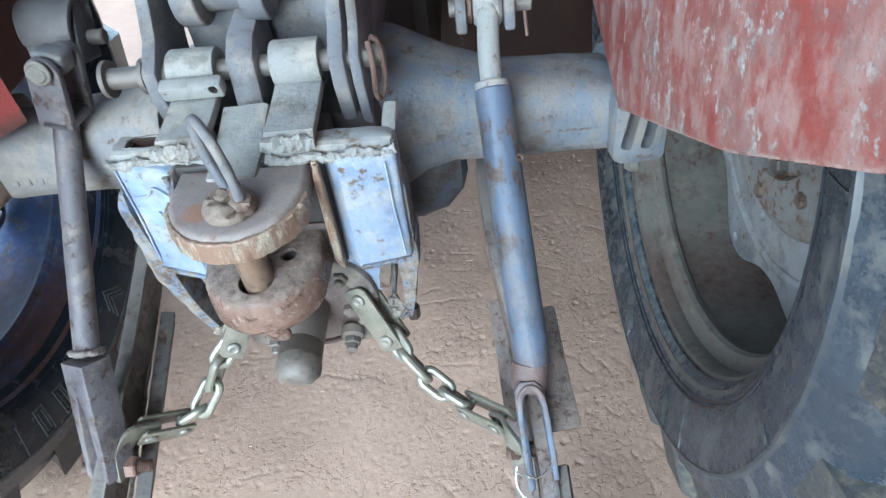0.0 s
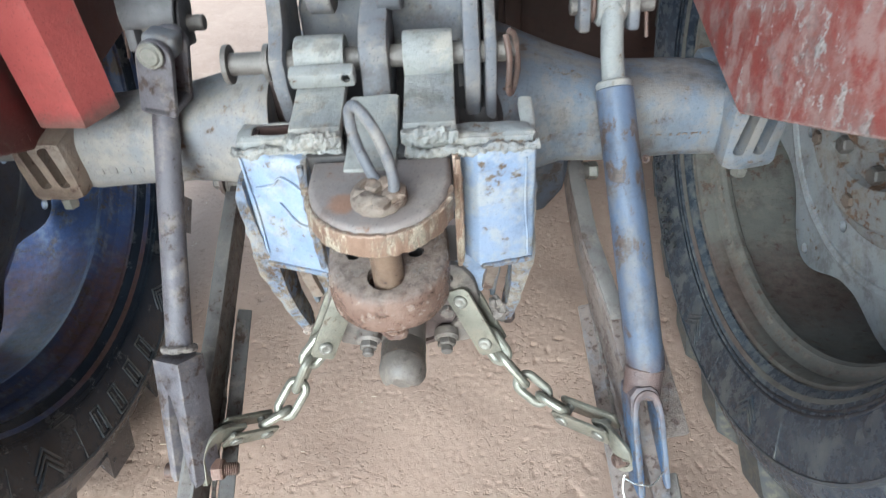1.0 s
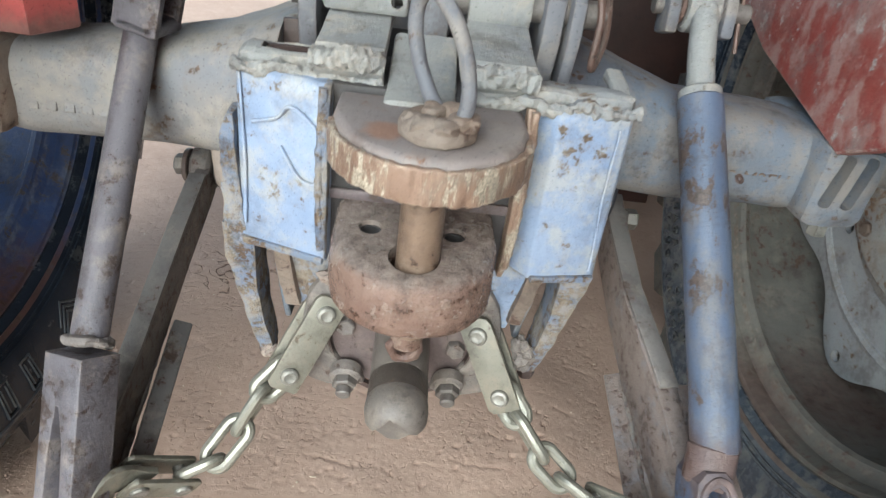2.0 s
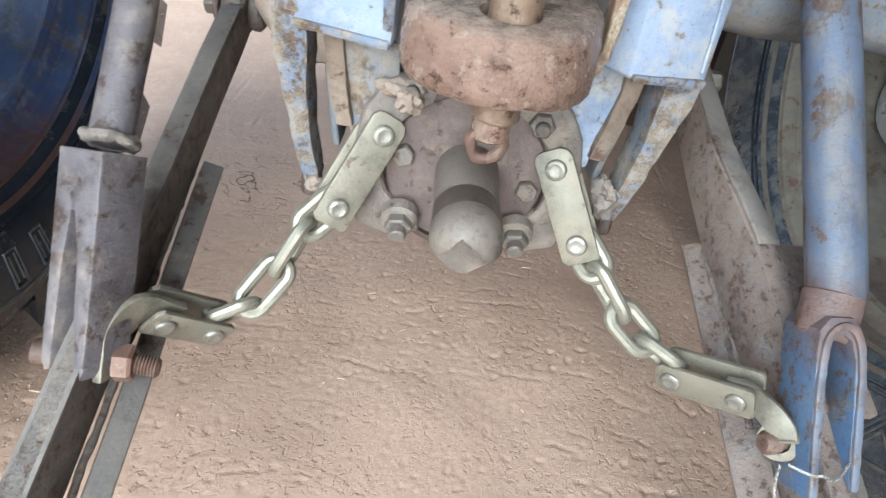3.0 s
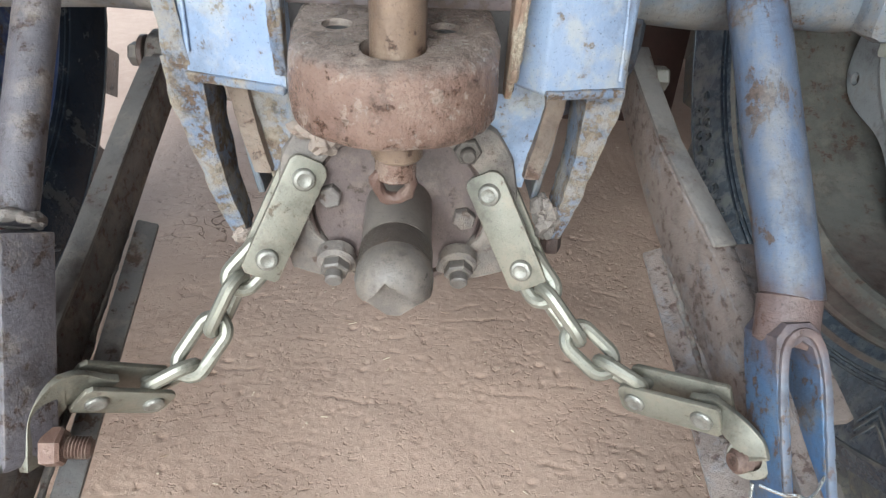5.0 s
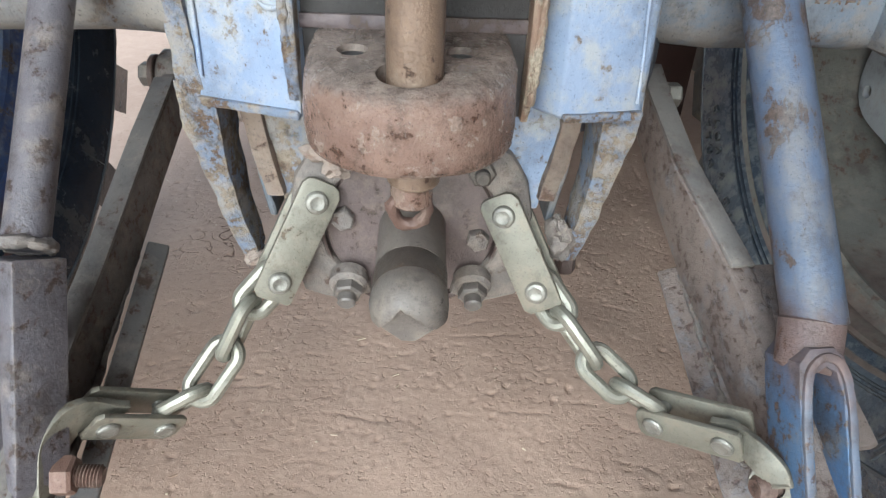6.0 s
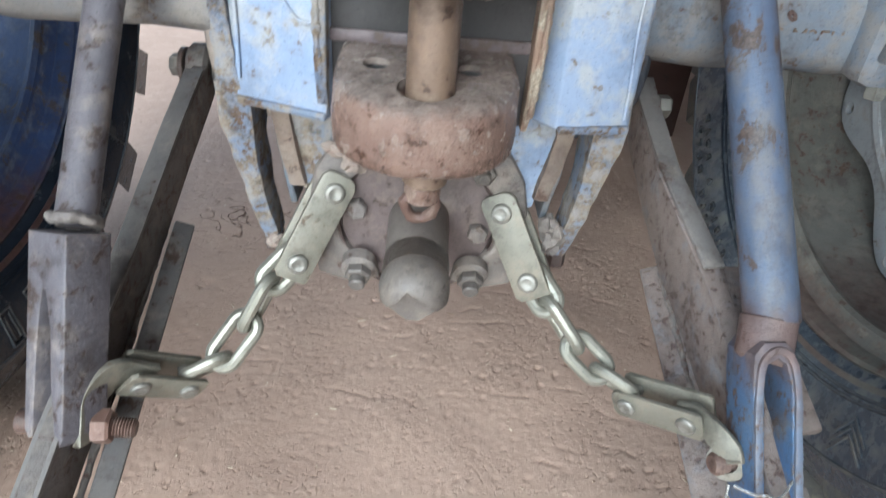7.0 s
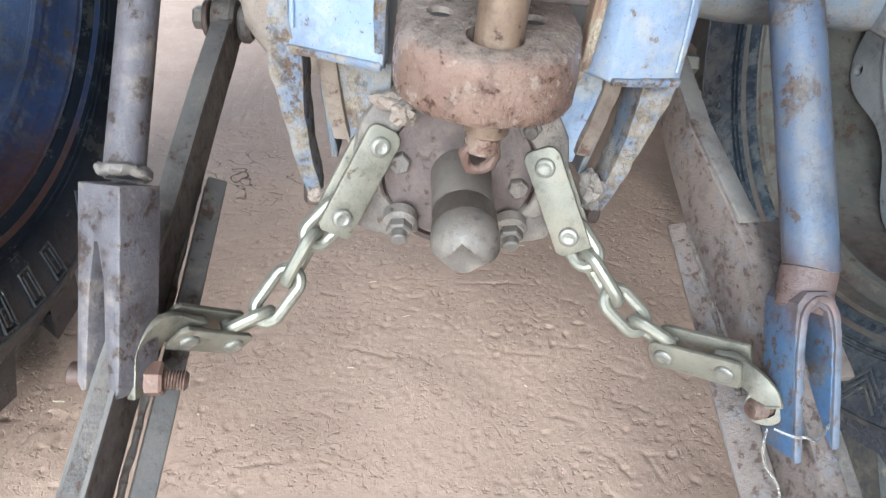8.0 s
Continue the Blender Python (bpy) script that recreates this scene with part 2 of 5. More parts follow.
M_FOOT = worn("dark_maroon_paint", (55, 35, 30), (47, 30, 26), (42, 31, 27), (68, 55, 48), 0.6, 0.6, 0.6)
M_SHADOWIRON = worn("grimy_shadow_iron", (61, 58, 58), (51, 49, 49), (45, 37, 34), (82, 74, 67), 0.6, 0.6, 0.65)
M_BLOCKER = worn("brown_blocker_sheet", (96, 84, 76), (84, 74, 68), (78, 62, 54), (118, 106, 96), 0.6, 0.6, 0.8, size=0.2)


def wire_material():
    n = Nodes("bright_wire")
    return n.done(lin(214, 212, 206), n.math("ADD", n.math("MULTIPLY", n.noise(300), 0.2), 0.15), 0.8)


M_WIRE = wire_material()


def chaff_material():
    n = Nodes("pale_chaff")
    geo = n.tree.nodes.new("ShaderNodeNewGeometry")
    return n.done(n.mix(n.ramp(geo.outputs["Random Per Island"], 0.25, 0.85), lin(140, 116, 98), lin(222, 208, 184)), 0.8)


M_CHAFF = chaff_material()


def sand_material():
    n = Nodes("reddish_sand")
    big, mid, fine = n.noise(2.2, 5), n.noise(26, 6, 0.65, dist=0.3), n.noise(300, 5, 0.75)
    tone = n.mix(n.ramp(big, 0.3, 0.7), lin(188, 162, 145), lin(175, 149, 133))
    tone = n.mix(n.math("MULTIPLY", n.ramp(mid, 0.45, 0.72), 0.5), tone, lin(193, 168, 151))
    tone = n.mix(n.math("MULTIPLY", n.ramp(fine, 0.55, 0.72), 0.4), tone, lin(156, 130, 114))
    tone = n.mix(n.math("MULTIPLY", n.ramp(n.noise(520, 3, 0.8), 0.64, 0.7), 0.45), tone, lin(208, 194, 180))
    vor = n.tree.nodes.new("ShaderNodeTexVoronoi")
    vor.feature = "DISTANCE_TO_EDGE"
    vor.inputs["Scale"].default_value = 17
    wob = n.tree.nodes.new("ShaderNodeTexNoise")
    wob.inputs["Scale"].default_value = 9
    n.link(n.co, wob.inputs["Vector"])
    n.link(n.mix(0.24, n.co, wob.outputs["Color"]), vor.inputs["Vector"])
    where = n.tree.nodes.new("ShaderNodeVectorMath")
    where.operation = "DISTANCE"
    n.link(n.co, where.inputs[0])
    where.inputs[1].default_value = (-0.36, 0.72, 0)
    near = n.math("SUBTRACT", 1.0, n.ramp(n.math("ADD", where.outputs["Value"], n.math("MULTIPLY", n.noise(7, 4), 0.3)), 0.14, 0.34))
    crack = n.math("MULTIPLY", n.math("SUBTRACT", 1.0, n.ramp(vor.outputs["Distance"], 0.0, 0.045)), near)
    crack = n.math("MULTIPLY", crack, n.ramp(n.noise(14, 4), 0.46, 0.53))
    tone = n.mix(n.math("MULTIPLY", crack, 0.9), tone, lin(84, 60, 50))
    shift = n.tree.nodes.new("ShaderNodeMapping")
    shift.inputs["Location"].default_value = (0.16, 0.10, 0)
    n.link(n.co, shift.inputs["Vector"])
    wave = n.tree.nodes.new("ShaderNodeTexWave")
    wave.wave_type, wave.rings_direction = "RINGS", "Z"
    for key, v in (("Scale", 20.0), ("Distortion", 5.5), ("Detail", 4.0), ("Detail Scale", 1.6), ("Detail Roughness", 0.6)):
        wave.inputs[key].default_value = v
    n.link(shift.outputs["Vector"], wave.inputs["Vector"])
    arcs = n.math("MULTIPLY", n.ramp(wave.outputs["Fac"], 0.62, 0.98), n.math("MULTIPLY", n.ramp(n.noise(9, 3, 0.6), 0.44, 0.60), n.ramp(n.noise(55, 4, 0.65), 0.44, 0.58)))
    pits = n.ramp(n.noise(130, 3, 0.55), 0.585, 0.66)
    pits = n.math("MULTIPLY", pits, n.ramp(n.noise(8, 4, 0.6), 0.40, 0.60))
    crumbs = n.ramp(n.noise(170, 4, 0.6), 0.58, 0.70)
    dents = n.ramp(n.noise(38, 6, 0.65, (1.0, 1.5, 1.0), 0.8), 0.61, 0.68)
    h = n.math("ADD", n.math("MULTIPLY", n.noise(90, 7, 0.72), 0.35), n.math("MULTIPLY", n.noise(14, 5, 0.6), 0.5))
    h = n.math("ADD", h, n.math("ADD", n.math("MULTIPLY", crumbs, 0.2), n.math("MULTIPLY", dents, -0.2)))
    h = n.math("ADD", h, n.math("ADD", n.math("MULTIPLY", crack, -2.6), n.math("ADD", n.math("MULTIPLY", arcs, -0.12), n.math("MULTIPLY", pits, -0.7))))
    tone = n.mix(n.math("MULTIPLY", arcs, 0.12), tone, lin(116, 92, 80))
    # pits and dents are darkened in colour too, for the shade they would hold
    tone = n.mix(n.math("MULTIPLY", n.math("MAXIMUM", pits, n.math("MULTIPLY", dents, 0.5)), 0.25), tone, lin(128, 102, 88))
    normal = n.bump(fine, 0.6, 0.0010, n.bump(h, 0.7, 0.0036))
    return n.done(tone, 0.95, 0.0, normal, 0.2)


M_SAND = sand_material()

# ---------------------------------------------------------------- mesh helpers
V = Vector


def thing(name, at, label, category, group="", kind=""):
    ob = new(name)
    ob.empty_display_size = 0.03
    ob.location = at
    return tagged(ob, label, category, group, kind)


def sharp(bm, angle=32):
    for f in bm.faces:
        f.smooth = True
    for e in bm.edges:
        e.smooth = not (len(e.link_faces) != 2 or e.calc_face_angle(0.0) > radians(angle))


def part(name, bm, material, parent=None, label="", angle=32):
    bmesh.ops.recalc_face_normals(bm, faces=bm.faces)
    sharp(bm, angle)
    me = bpy.data.meshes.new(name)
    bm.to_mesh(me)
    bm.free()
    me.materials.append(material)
    ob = new(name, me)
    if parent:
        ob.parent = parent
        if parent.type == "EMPTY":
            ob.matrix_parent_inverse = Matrix.Translation(-parent.location)
    if label:
        ob["label"] = label
    return ob


def again(ob, m, parent=None):
    """Another piece on the same mesh, at m."""
    o = new(ob.name.split(".")[0], ob.data)
    o.parent = parent or ob.parent
    o.matrix_parent_inverse = ob.matrix_parent_inverse
    o.matrix_basis = m
    if "label" in ob:
        o["label"] = ob["label"]
    return o


def bev(bm, width, seg=2, angle=28):
    es = [e for e in bm.edges if len(e.link_faces) == 2 and e.calc_face_angle(0.0) > radians(angle)]
    if es and width:
        bmesh.ops.bevel(bm, geom=es, offset=width, segments=seg, profile=0.5, affect="EDGES", clamp_overlap=True)
    return bm


def join(*bms):
    out = bms[0]
    for b in bms[1:]:
        me = bpy.data.meshes.new("tmp")
        b.to_mesh(me)
        b.free()
        out.from_mesh(me)
        bpy.data.meshes.remove(me)
    return out


def frame_of(origin, zdir, xhint=(1, 0, 0)):
    """A matrix at origin whose z runs along zdir and whose x lies near xhint."""
    z = V(zdir).normalized()
    x = V(xhint) - z * V(xhint).dot(z)
    x.normalize()
    y = z.cross(x)
    return Matrix.Translation(origin) @ Matrix((x, y, z)).transposed().to_4x4()


def box(size, m=Matrix(), bevel=0.002, seg=2):
    bm = bmesh.new()
    bmesh.ops.create_cube(bm, size=1.0, matrix=Matrix.Diagonal((*size, 1)))
    bev(bm, bevel, seg)
    bm.transform(m)
    return bm


def span(x0, x1, y0, y1, z0, z1, bevel=0.002):
    return box((x1 - x0, y1 - y0, z1 - z0), Matrix.Translation(((x0 + x1) / 2, (y0 + y1) / 2, (z0 + z1) / 2)), bevel)


def prism(outline, thick, m=Matrix(), bevel=0.0015, seg=2):
    """A flat plate with this outline in x, y, its thickness centred on z."""
    bm = bmesh.new()
    lo = [bm.verts.new((x, y, -thick / 2)) for x, y in outline]
    hi = [bm.verts.new((x, y, thick / 2)) for x, y in outline]
    bm.faces.new(lo[::-1])
    bm.faces.new(hi)
    k = len(lo)
    for i in range(k):
        bm.faces.new((lo[i], lo[(i + 1) % k], hi[(i + 1) % k], hi[i]))
    bmesh.ops.recalc_face_normals(bm, faces=bm.faces)
    if bevel:
        rim = [e for e in bm.edges if abs(e.verts[0].co.z - e.verts[1].co.z) < 1e-6]
        bmesh.ops.bevel(bm, geom=rim, offset=bevel, segments=seg, profile=0.5, affect="EDGES", clamp_overlap=True)
    bm.transform(m)
    return bm


def yz(x):
    """Plate outlines given as (y, z) pairs, standing in the plane x."""
    return Matrix(((0, 0, 1, x), (1, 0, 0, 0), (0, 1, 0, 0), (0, 0, 0, 1)))


def xz(y):
    """Plate outlines given as (x, z) pairs, standing in the plane y."""
    return Matrix(((1, 0, 0, 0), (0, 0, -1, y), (0, 1, 0, 0), (0, 0, 0, 1)))


def lathe(profile, m=Matrix(), seg=40, closed=False):
    """(radius, height) pairs turned about z; a closed profile makes a ring."""
    bm = bmesh.new()
    rings = []
    for r, h in profile:
        if r < 1e-6:
            rings.append([bm.verts.new((0, 0, h))] * seg)
        else:
            rings.append([bm.verts.new((r * math.cos(2 * math.pi * i / seg), r * math.sin(2 * math.pi * i / seg), h)) for i in range(seg)])
    pairs = list(zip(rings, rings[1:])) + ([(rings[-1], rings[0])] if closed else [])
    for a, b in pairs:
        for i in range(seg):
            j = (i + 1) % seg
            vs = []
            for v in (a[i], a[j], b[j], b[i]):
                if v not in vs:
                    vs.append(v)
            if len(vs) > 2:
                bm.faces.new(vs)
    if not closed:
        for ring in (rings[0], rings[-1]):
            if len(set(ring)) > 2:
                bm.faces.new(ring)
    bm.transform(m)
    return bm


def rod(a, b, r, seg=20, bevel=0.0015, r2=None):
    """A round bar from a to b with broken edges."""
    a, b = V(a), V(b)
    h, r2 = (b - a).length, r2 or r
    c = min(bevel, r * 0.4)
    hint = (1, 0, 0) if abs((b - a).normalized().x) < 0.9 else (0, 1, 0)
    return lathe([(0, 0), (r - c, 0), (r, c), (r2, h - c), (r2 - c, h), (0, h)], frame_of(a, b - a, hint), seg)


def tube(points, r, seg=10, closed=False, lump=0.0):
    """A round wire along points; lump makes its thickness uneven."""
    pts = [V(p) for p in points]
    bm = bmesh.new()
    k, rings, prev = len(pts), [], None
    for i, p in enumerate(pts):
        t = (pts[(i + 1) % k] - pts[i - 1]) if closed else (pts[min(i + 1, k - 1)] - pts[max(i - 1, 0)])
        t.normalize()
        if prev is None:
            n = t.orthogonal().normalized()
        else:
            n = (prev - t * prev.dot(t)).normalized()
        prev = n
        b = t.cross(n)
        ring = []
        for j in range(seg):
            a = 2 * math.pi * j / seg
            d = math.cos(a) * n + math.sin(a) * b
            rr = r * (1 + lump * (0.6 * noise.noise((p + d * r) * 110) + 0.6 * noise.noise((p + d * r) * 260)))
            ring.append(bm.verts.new(p + d * rr))
        rings.append(ring)
    for i in range(k if closed else k - 1):
        a, b = rings[i], rings[(i + 1) % k]
        off = 0
        if closed and i == k - 1:
            off = min(range(seg), key=lambda s: (a[0].co - b[s].co).length)
        for j in range(seg):
            bm.faces.new((a[j], a[(j + 1) % seg], b[(j + 1 + off) % seg], b[(j + off) % seg]))
    if not closed:
        bm.faces.new(rings[0][::-1])
        bm.faces.new(rings[-1])
    return bm


def curve_points(ctrl, n=24):
    """Catmull-Rom points through the control points."""
    c = [V(p) for p in ctrl]
    c = [2 * c[0] - c[1]] + c + [2 * c[-1] - c[-2]]
    out = []
    segs = len(c) - 3
    for s in range(segs):
        for i in range(n // segs + 1):
            t = i / (n // segs + 1)
            a, b, d, e = c[s:s + 4]
            out.append(0.5 * ((2 * b) + (d - a) * t + (2 * a - 5 * b + 4 * d - e) * t * t + (3 * b - a - 3 * d + e) * t ** 3))
    return out + [c[-2]]


def strap(points, normals, width, thick, bevel=0.001):
    """A flat strip along points, whose faces look along the normals given at each point."""
    bm = bmesh.new()
    k, rings = len(points), []
    for i in range(k):
        p, t = V(points[i]), V(points[min(i + 1, k - 1)]) - V(points[max(i - 1, 0)])
        t.normalize()
        n = V(normals[i])
        n = (n - t * n.dot(t)).normalized()
        s = t.cross(n)
        w = width[i] if isinstance(width, (list, tuple)) else width
        rings.append([bm.verts.new(p + s * a * w / 2 + n * b * thick / 2) for a, b in ((-1, -1), (1, -1), (1, 1), (-1, 1))])
    for a, b in zip(rings, rings[1:]):
        for j in range(4):
            bm.faces.new((a[j], a[(j + 1) % 4], b[(j + 1) % 4], b[j]))
    bm.faces.new(rings[0][::-1])
    bm.faces.new(rings[-1])
    bmesh.ops.recalc_face_normals(bm, faces=bm.faces)
    return bev(bm, bevel, 2, 50)


def loft(sections, seg=28, power=2.6):
    """Rounded sections (x, y, z, half depth, half height) joined along x."""
    bm = bmesh.new()
    rings = []
    for x, yc, zc, hy, hz in sections:
        ring = []
        for i in range(seg):
            a = 2 * math.pi * i / seg
            c, s = math.cos(a), math.sin(a)
            ring.append(bm.verts.new((x, yc + hy * math.copysign(abs(c) ** (2 / power), c), zc + hz * math.copysign(abs(s) ** (2 / power), s))))
        rings.append(ring)
    for a, b in zip(rings, rings[1:]):
        for j in range(seg):
            bm.faces.new((a[j], a[(j + 1) % seg], b[(j + 1) % seg], b[j]))
    bm.faces.new(rings[0][::-1])
    bm.faces.new(rings[-1])
    return bm


def roughen(bm, amount, scale, cuts=0):
    """Uneven cast or worn surface."""
    if cuts:
        bmesh.ops.subdivide_edges(bm, edges=bm.edges, cuts=cuts, use_grid_fill=True)
    bm.normal_update()
    for v in bm.verts:
        v.co += v.normal * amount * (noise.noise(v.co * scale) + 0.5 * noise.noise(v.co * scale * 2.7))
    return bm


def cut(bm, *cutters):
    """Real holes: the cutters taken away from bm."""
    made = []
    for b in (bm, *cutters):
        me = bpy.data.meshes.new("tmp")
        bmesh.ops.recalc_face_normals(b, faces=b.faces)
        b.to_mesh(me)
        b.free()
        made.append(new("tmp", me))
    for c in made[1:]:
        mod = made[0].modifiers.new("hole", "BOOLEAN")
        mod.operation, mod.object, mod.solver = "DIFFERENCE", c, "EXACT"
    me = bpy.data.meshes.new_from_object(made[0].evaluated_get(bpy.context.evaluated_depsgraph_get()))
    out = bmesh.new()
    out.from_mesh(me)
    for o in made:
        data = o.data
        bpy.data.objects.remove(o)
        bpy.data.meshes.remove(data)
    bpy.data.meshes.remove(me)
    return out


def hexagon(at, along, r, h, turn=0.0):
    """A bolt head or nut with chamfered corners, from at along its axis."""
    a = V(along).normalized()
    hint = (1, 0, 0) if abs(a.x) < 0.9 else (0, 1, 0)
    m = frame_of(at, a, hint) @ Matrix.Rotation(turn, 4, "Z")
    bm = lathe([(0, 0), (r, 0), (r, h * 0.82), (r * 0.86, h), (0, h)], m, 6)
    return bm


def dome(at, along, r, h):
    """A rounded rivet head."""
    a = V(along).normalized()
    hint = (1, 0, 0) if abs(a.x) < 0.9 else (0, 1, 0)
    return lathe([(0, -h), (r, -h), (r, h * 0.35), (r * 0.86, h * 0.7), (r * 0.6, h * 0.86), (r * 0.55, h * 0.8), (0, h * 0.8)], frame_of(at, a, hint), 20)


def thread(a, b, r, pitch=0.0022):
    """A threaded bolt end."""
    a, b = V(a), V(b)
    h = (b - a).length
    prof, z = [(0, 0), (r * 0.86, 0)], 0.0
    while z + pitch < h - 0.001:
        prof += [(r, z + pitch * 0.5), (r * 0.84, z + pitch)]
        z += pitch
    prof += [(r * 0.7, h), (0, h)]
    hint = (1, 0, 0) if abs((b - a).normalized().x) < 0.9 else (0, 1, 0)
    return lathe(prof, frame_of(a, b - a, hint), 18)


def bead(points, r, lump=0.5):
    """A lumpy weld bead."""
    return tube(curve_points(points, 60), r, 12, False, lump)


# ---------------------------------------------------------------- ground
def ground():
    """One sheet of trodden sand, fine near the tractor and reaching the horizon."""
    def axis(lo, hi, step, far):
        mid = list(np.arange(lo, hi, step))
        out, d, s = [], hi, step
        while d < far:
            out.append(d)
            s *= 1.35
            d += s
        inn, d, s = [], lo - step, step
        while d > -far:
            inn.append(d)
            s *= 1.35
            d -= s
        return inn[::-1] + mid + out
    xs, ys = axis(-0.6, 0.6, 0.0031, 600), axis(-0.08, 0.95, 0.0031, 600)
    n3 = noise.noise
    verts = []
    for y in ys:
        for x in xs:
            p = V((x, y, 0))
            fade = 1.0 / (1.0 + max(0.0, abs(x) - 2) + max(0.0, abs(y) - 3))
            h = 0.006 * n3(p * 3.1) + 0.003 * n3(p * 9.0)
            if abs(x) < 0.8 and -0.3 < y < 1.3:
                wob = 0.05 * n3(p * 4) + 0.012 * n3(p * 17) + 0.004 * n3(p * 45)
                turned = 0.0
                swirl = max(0.0, min(1.0, (0.36 - math.hypot(x + 0.22, y - 0.08)) / 0.12))
                for cx, cy, gap, seed, share in ((-0.20, -0.04, 0.026, 3.0, swirl), (0.05, -0.10, 0.034, 8.0, 1 - swirl)):
                    r = math.hypot(x - cx, 1.15 * (y - cy)) + wob
                    f = (r / gap) % 1.0
                    lane = V((math.floor(r / gap) * 7.3, seed, 0))
                    cutline = max(0.0, 1 - abs(f - 0.5) / 0.12)
                    on = share * max(0.0, min(1.0, 5 * (n3(p * 11 + lane) - 0.22)))
                    turned += cutline * on * (0.6 + 0.6 * n3(p * 60))
                    h -= 0.0009 * on * max(0.0, 1 - f) * (1 if f > 0.5 else 0)
                rough = max(0.0, min(1.0, 0.55 + 1.3 * n3(p * 5 + V((9, 2, 0)))))
                h -= 0.0027 * min(1.2, turned)
                h += rough * (0.0006 * n3(p * 47) + 0.0006 * n3(p * 103))
                h -= 0.0022 * max(0.0, n3(p * 75 + V((5, 3, 0))) - 0.38) / 0.3 * (0.4 + rough)
                h -= 0.007 * max(0.0, n3(p * 20 + V((5, 3, 0))) - 0.52)
            verts.append((x, y, h * fade - 0.004))
    w = len(xs)
    faces = [(j * w + i, j * w + i + 1, (j + 1) * w + i + 1, (j + 1) * w + i) for j in range(len(ys) - 1) for i in range(w - 1)]
    me = bpy.data.meshes.new("ground")
    me.from_pydata(verts, [], faces)
    me.polygons.foreach_set("use_smooth", [True] * len(faces))
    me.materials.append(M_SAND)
    return tagged(new("ground", me), "trodden reddish brown sandy ground with ripples and cracks", "ground", kind="structure")


ground()


def litter():
    """Chaff, straw ends and grit lying on the sand."""
    rng = random.Random(5)
    bm = bmesh.new()
    for k in range(150):
        x, y = rng.uniform(-0.6, 0.62), rng.uniform(0.02, 1.2)
        straw = k % 3 == 0
        size = (rng.uniform(0.006, 0.016), 0.0012, 0.0010) if straw else (rng.uniform(0.002, 0.005),) * 2 + (0.002,)
        m = Matrix.Translation((x, y, 0.0012 + 0.006 * noise.noise(V((x, y, 0)) * 3.1) + 0.003 * noise.noise(V((x, y, 0)) * 9) - 0.004)) @ Matrix.Rotation(rng.uniform(0, 6.3), 4, "Z") @ Matrix.Diagonal((*size, 1))
        if straw:
            bmesh.ops.create_cube(bm, size=1.0, matrix=m)
        else:
            bmesh.ops.create_icosphere(bm, subdivisions=1, radius=0.5, matrix=m)
    return tagged(part("litter", bm, M_CHAFF), "scattered pale straw ends and grit on the sand", "litter", kind="stuff")


litter()
# added walls, not part of the known place: they block light from the right
tagged(part("light_blocker_east", span(0.98, 1.06, -1.98, 2.08, -0.05, 2.45, 0.0), M_BLOCKER), "plain brown wall added beside the tractor to block light", "wall", kind="structure")

tagged(part("light_blocker_north", span(-0.35, 0.98, 2.0, 2.08, -0.05, 2.45, 0.0), M_BLOCKER), "plain brown wall added in front of the tractor to block light", "wall", kind="structure")
tagged(part("light_blocker_south", span(0.28, 0.98, -1.98, -1.90, -0.05, 2.45, 0.0), M_BLOCKER), "plain brown wall added behind the tractor to block light", "wall", kind="structure")
# unseen sheet overhead, added to cut the light from above
tagged(part("roof", span(-0.45, 1.06, -1.98, 2.08, 2.45, 2.50, 0.0), M_BLOCKER), "plain brown sheet added overhead, out of view, to block sky light", "roof", kind="structure")

# ---------------------------------------------------------------- tractor body
AX = V((0, 0.19, 0.625))  # the wheels' axis
tractor = thing("tractor", (0, 0.3, 0.4), "old pale blue tractor rear end with dusty cast axle", "tractor")

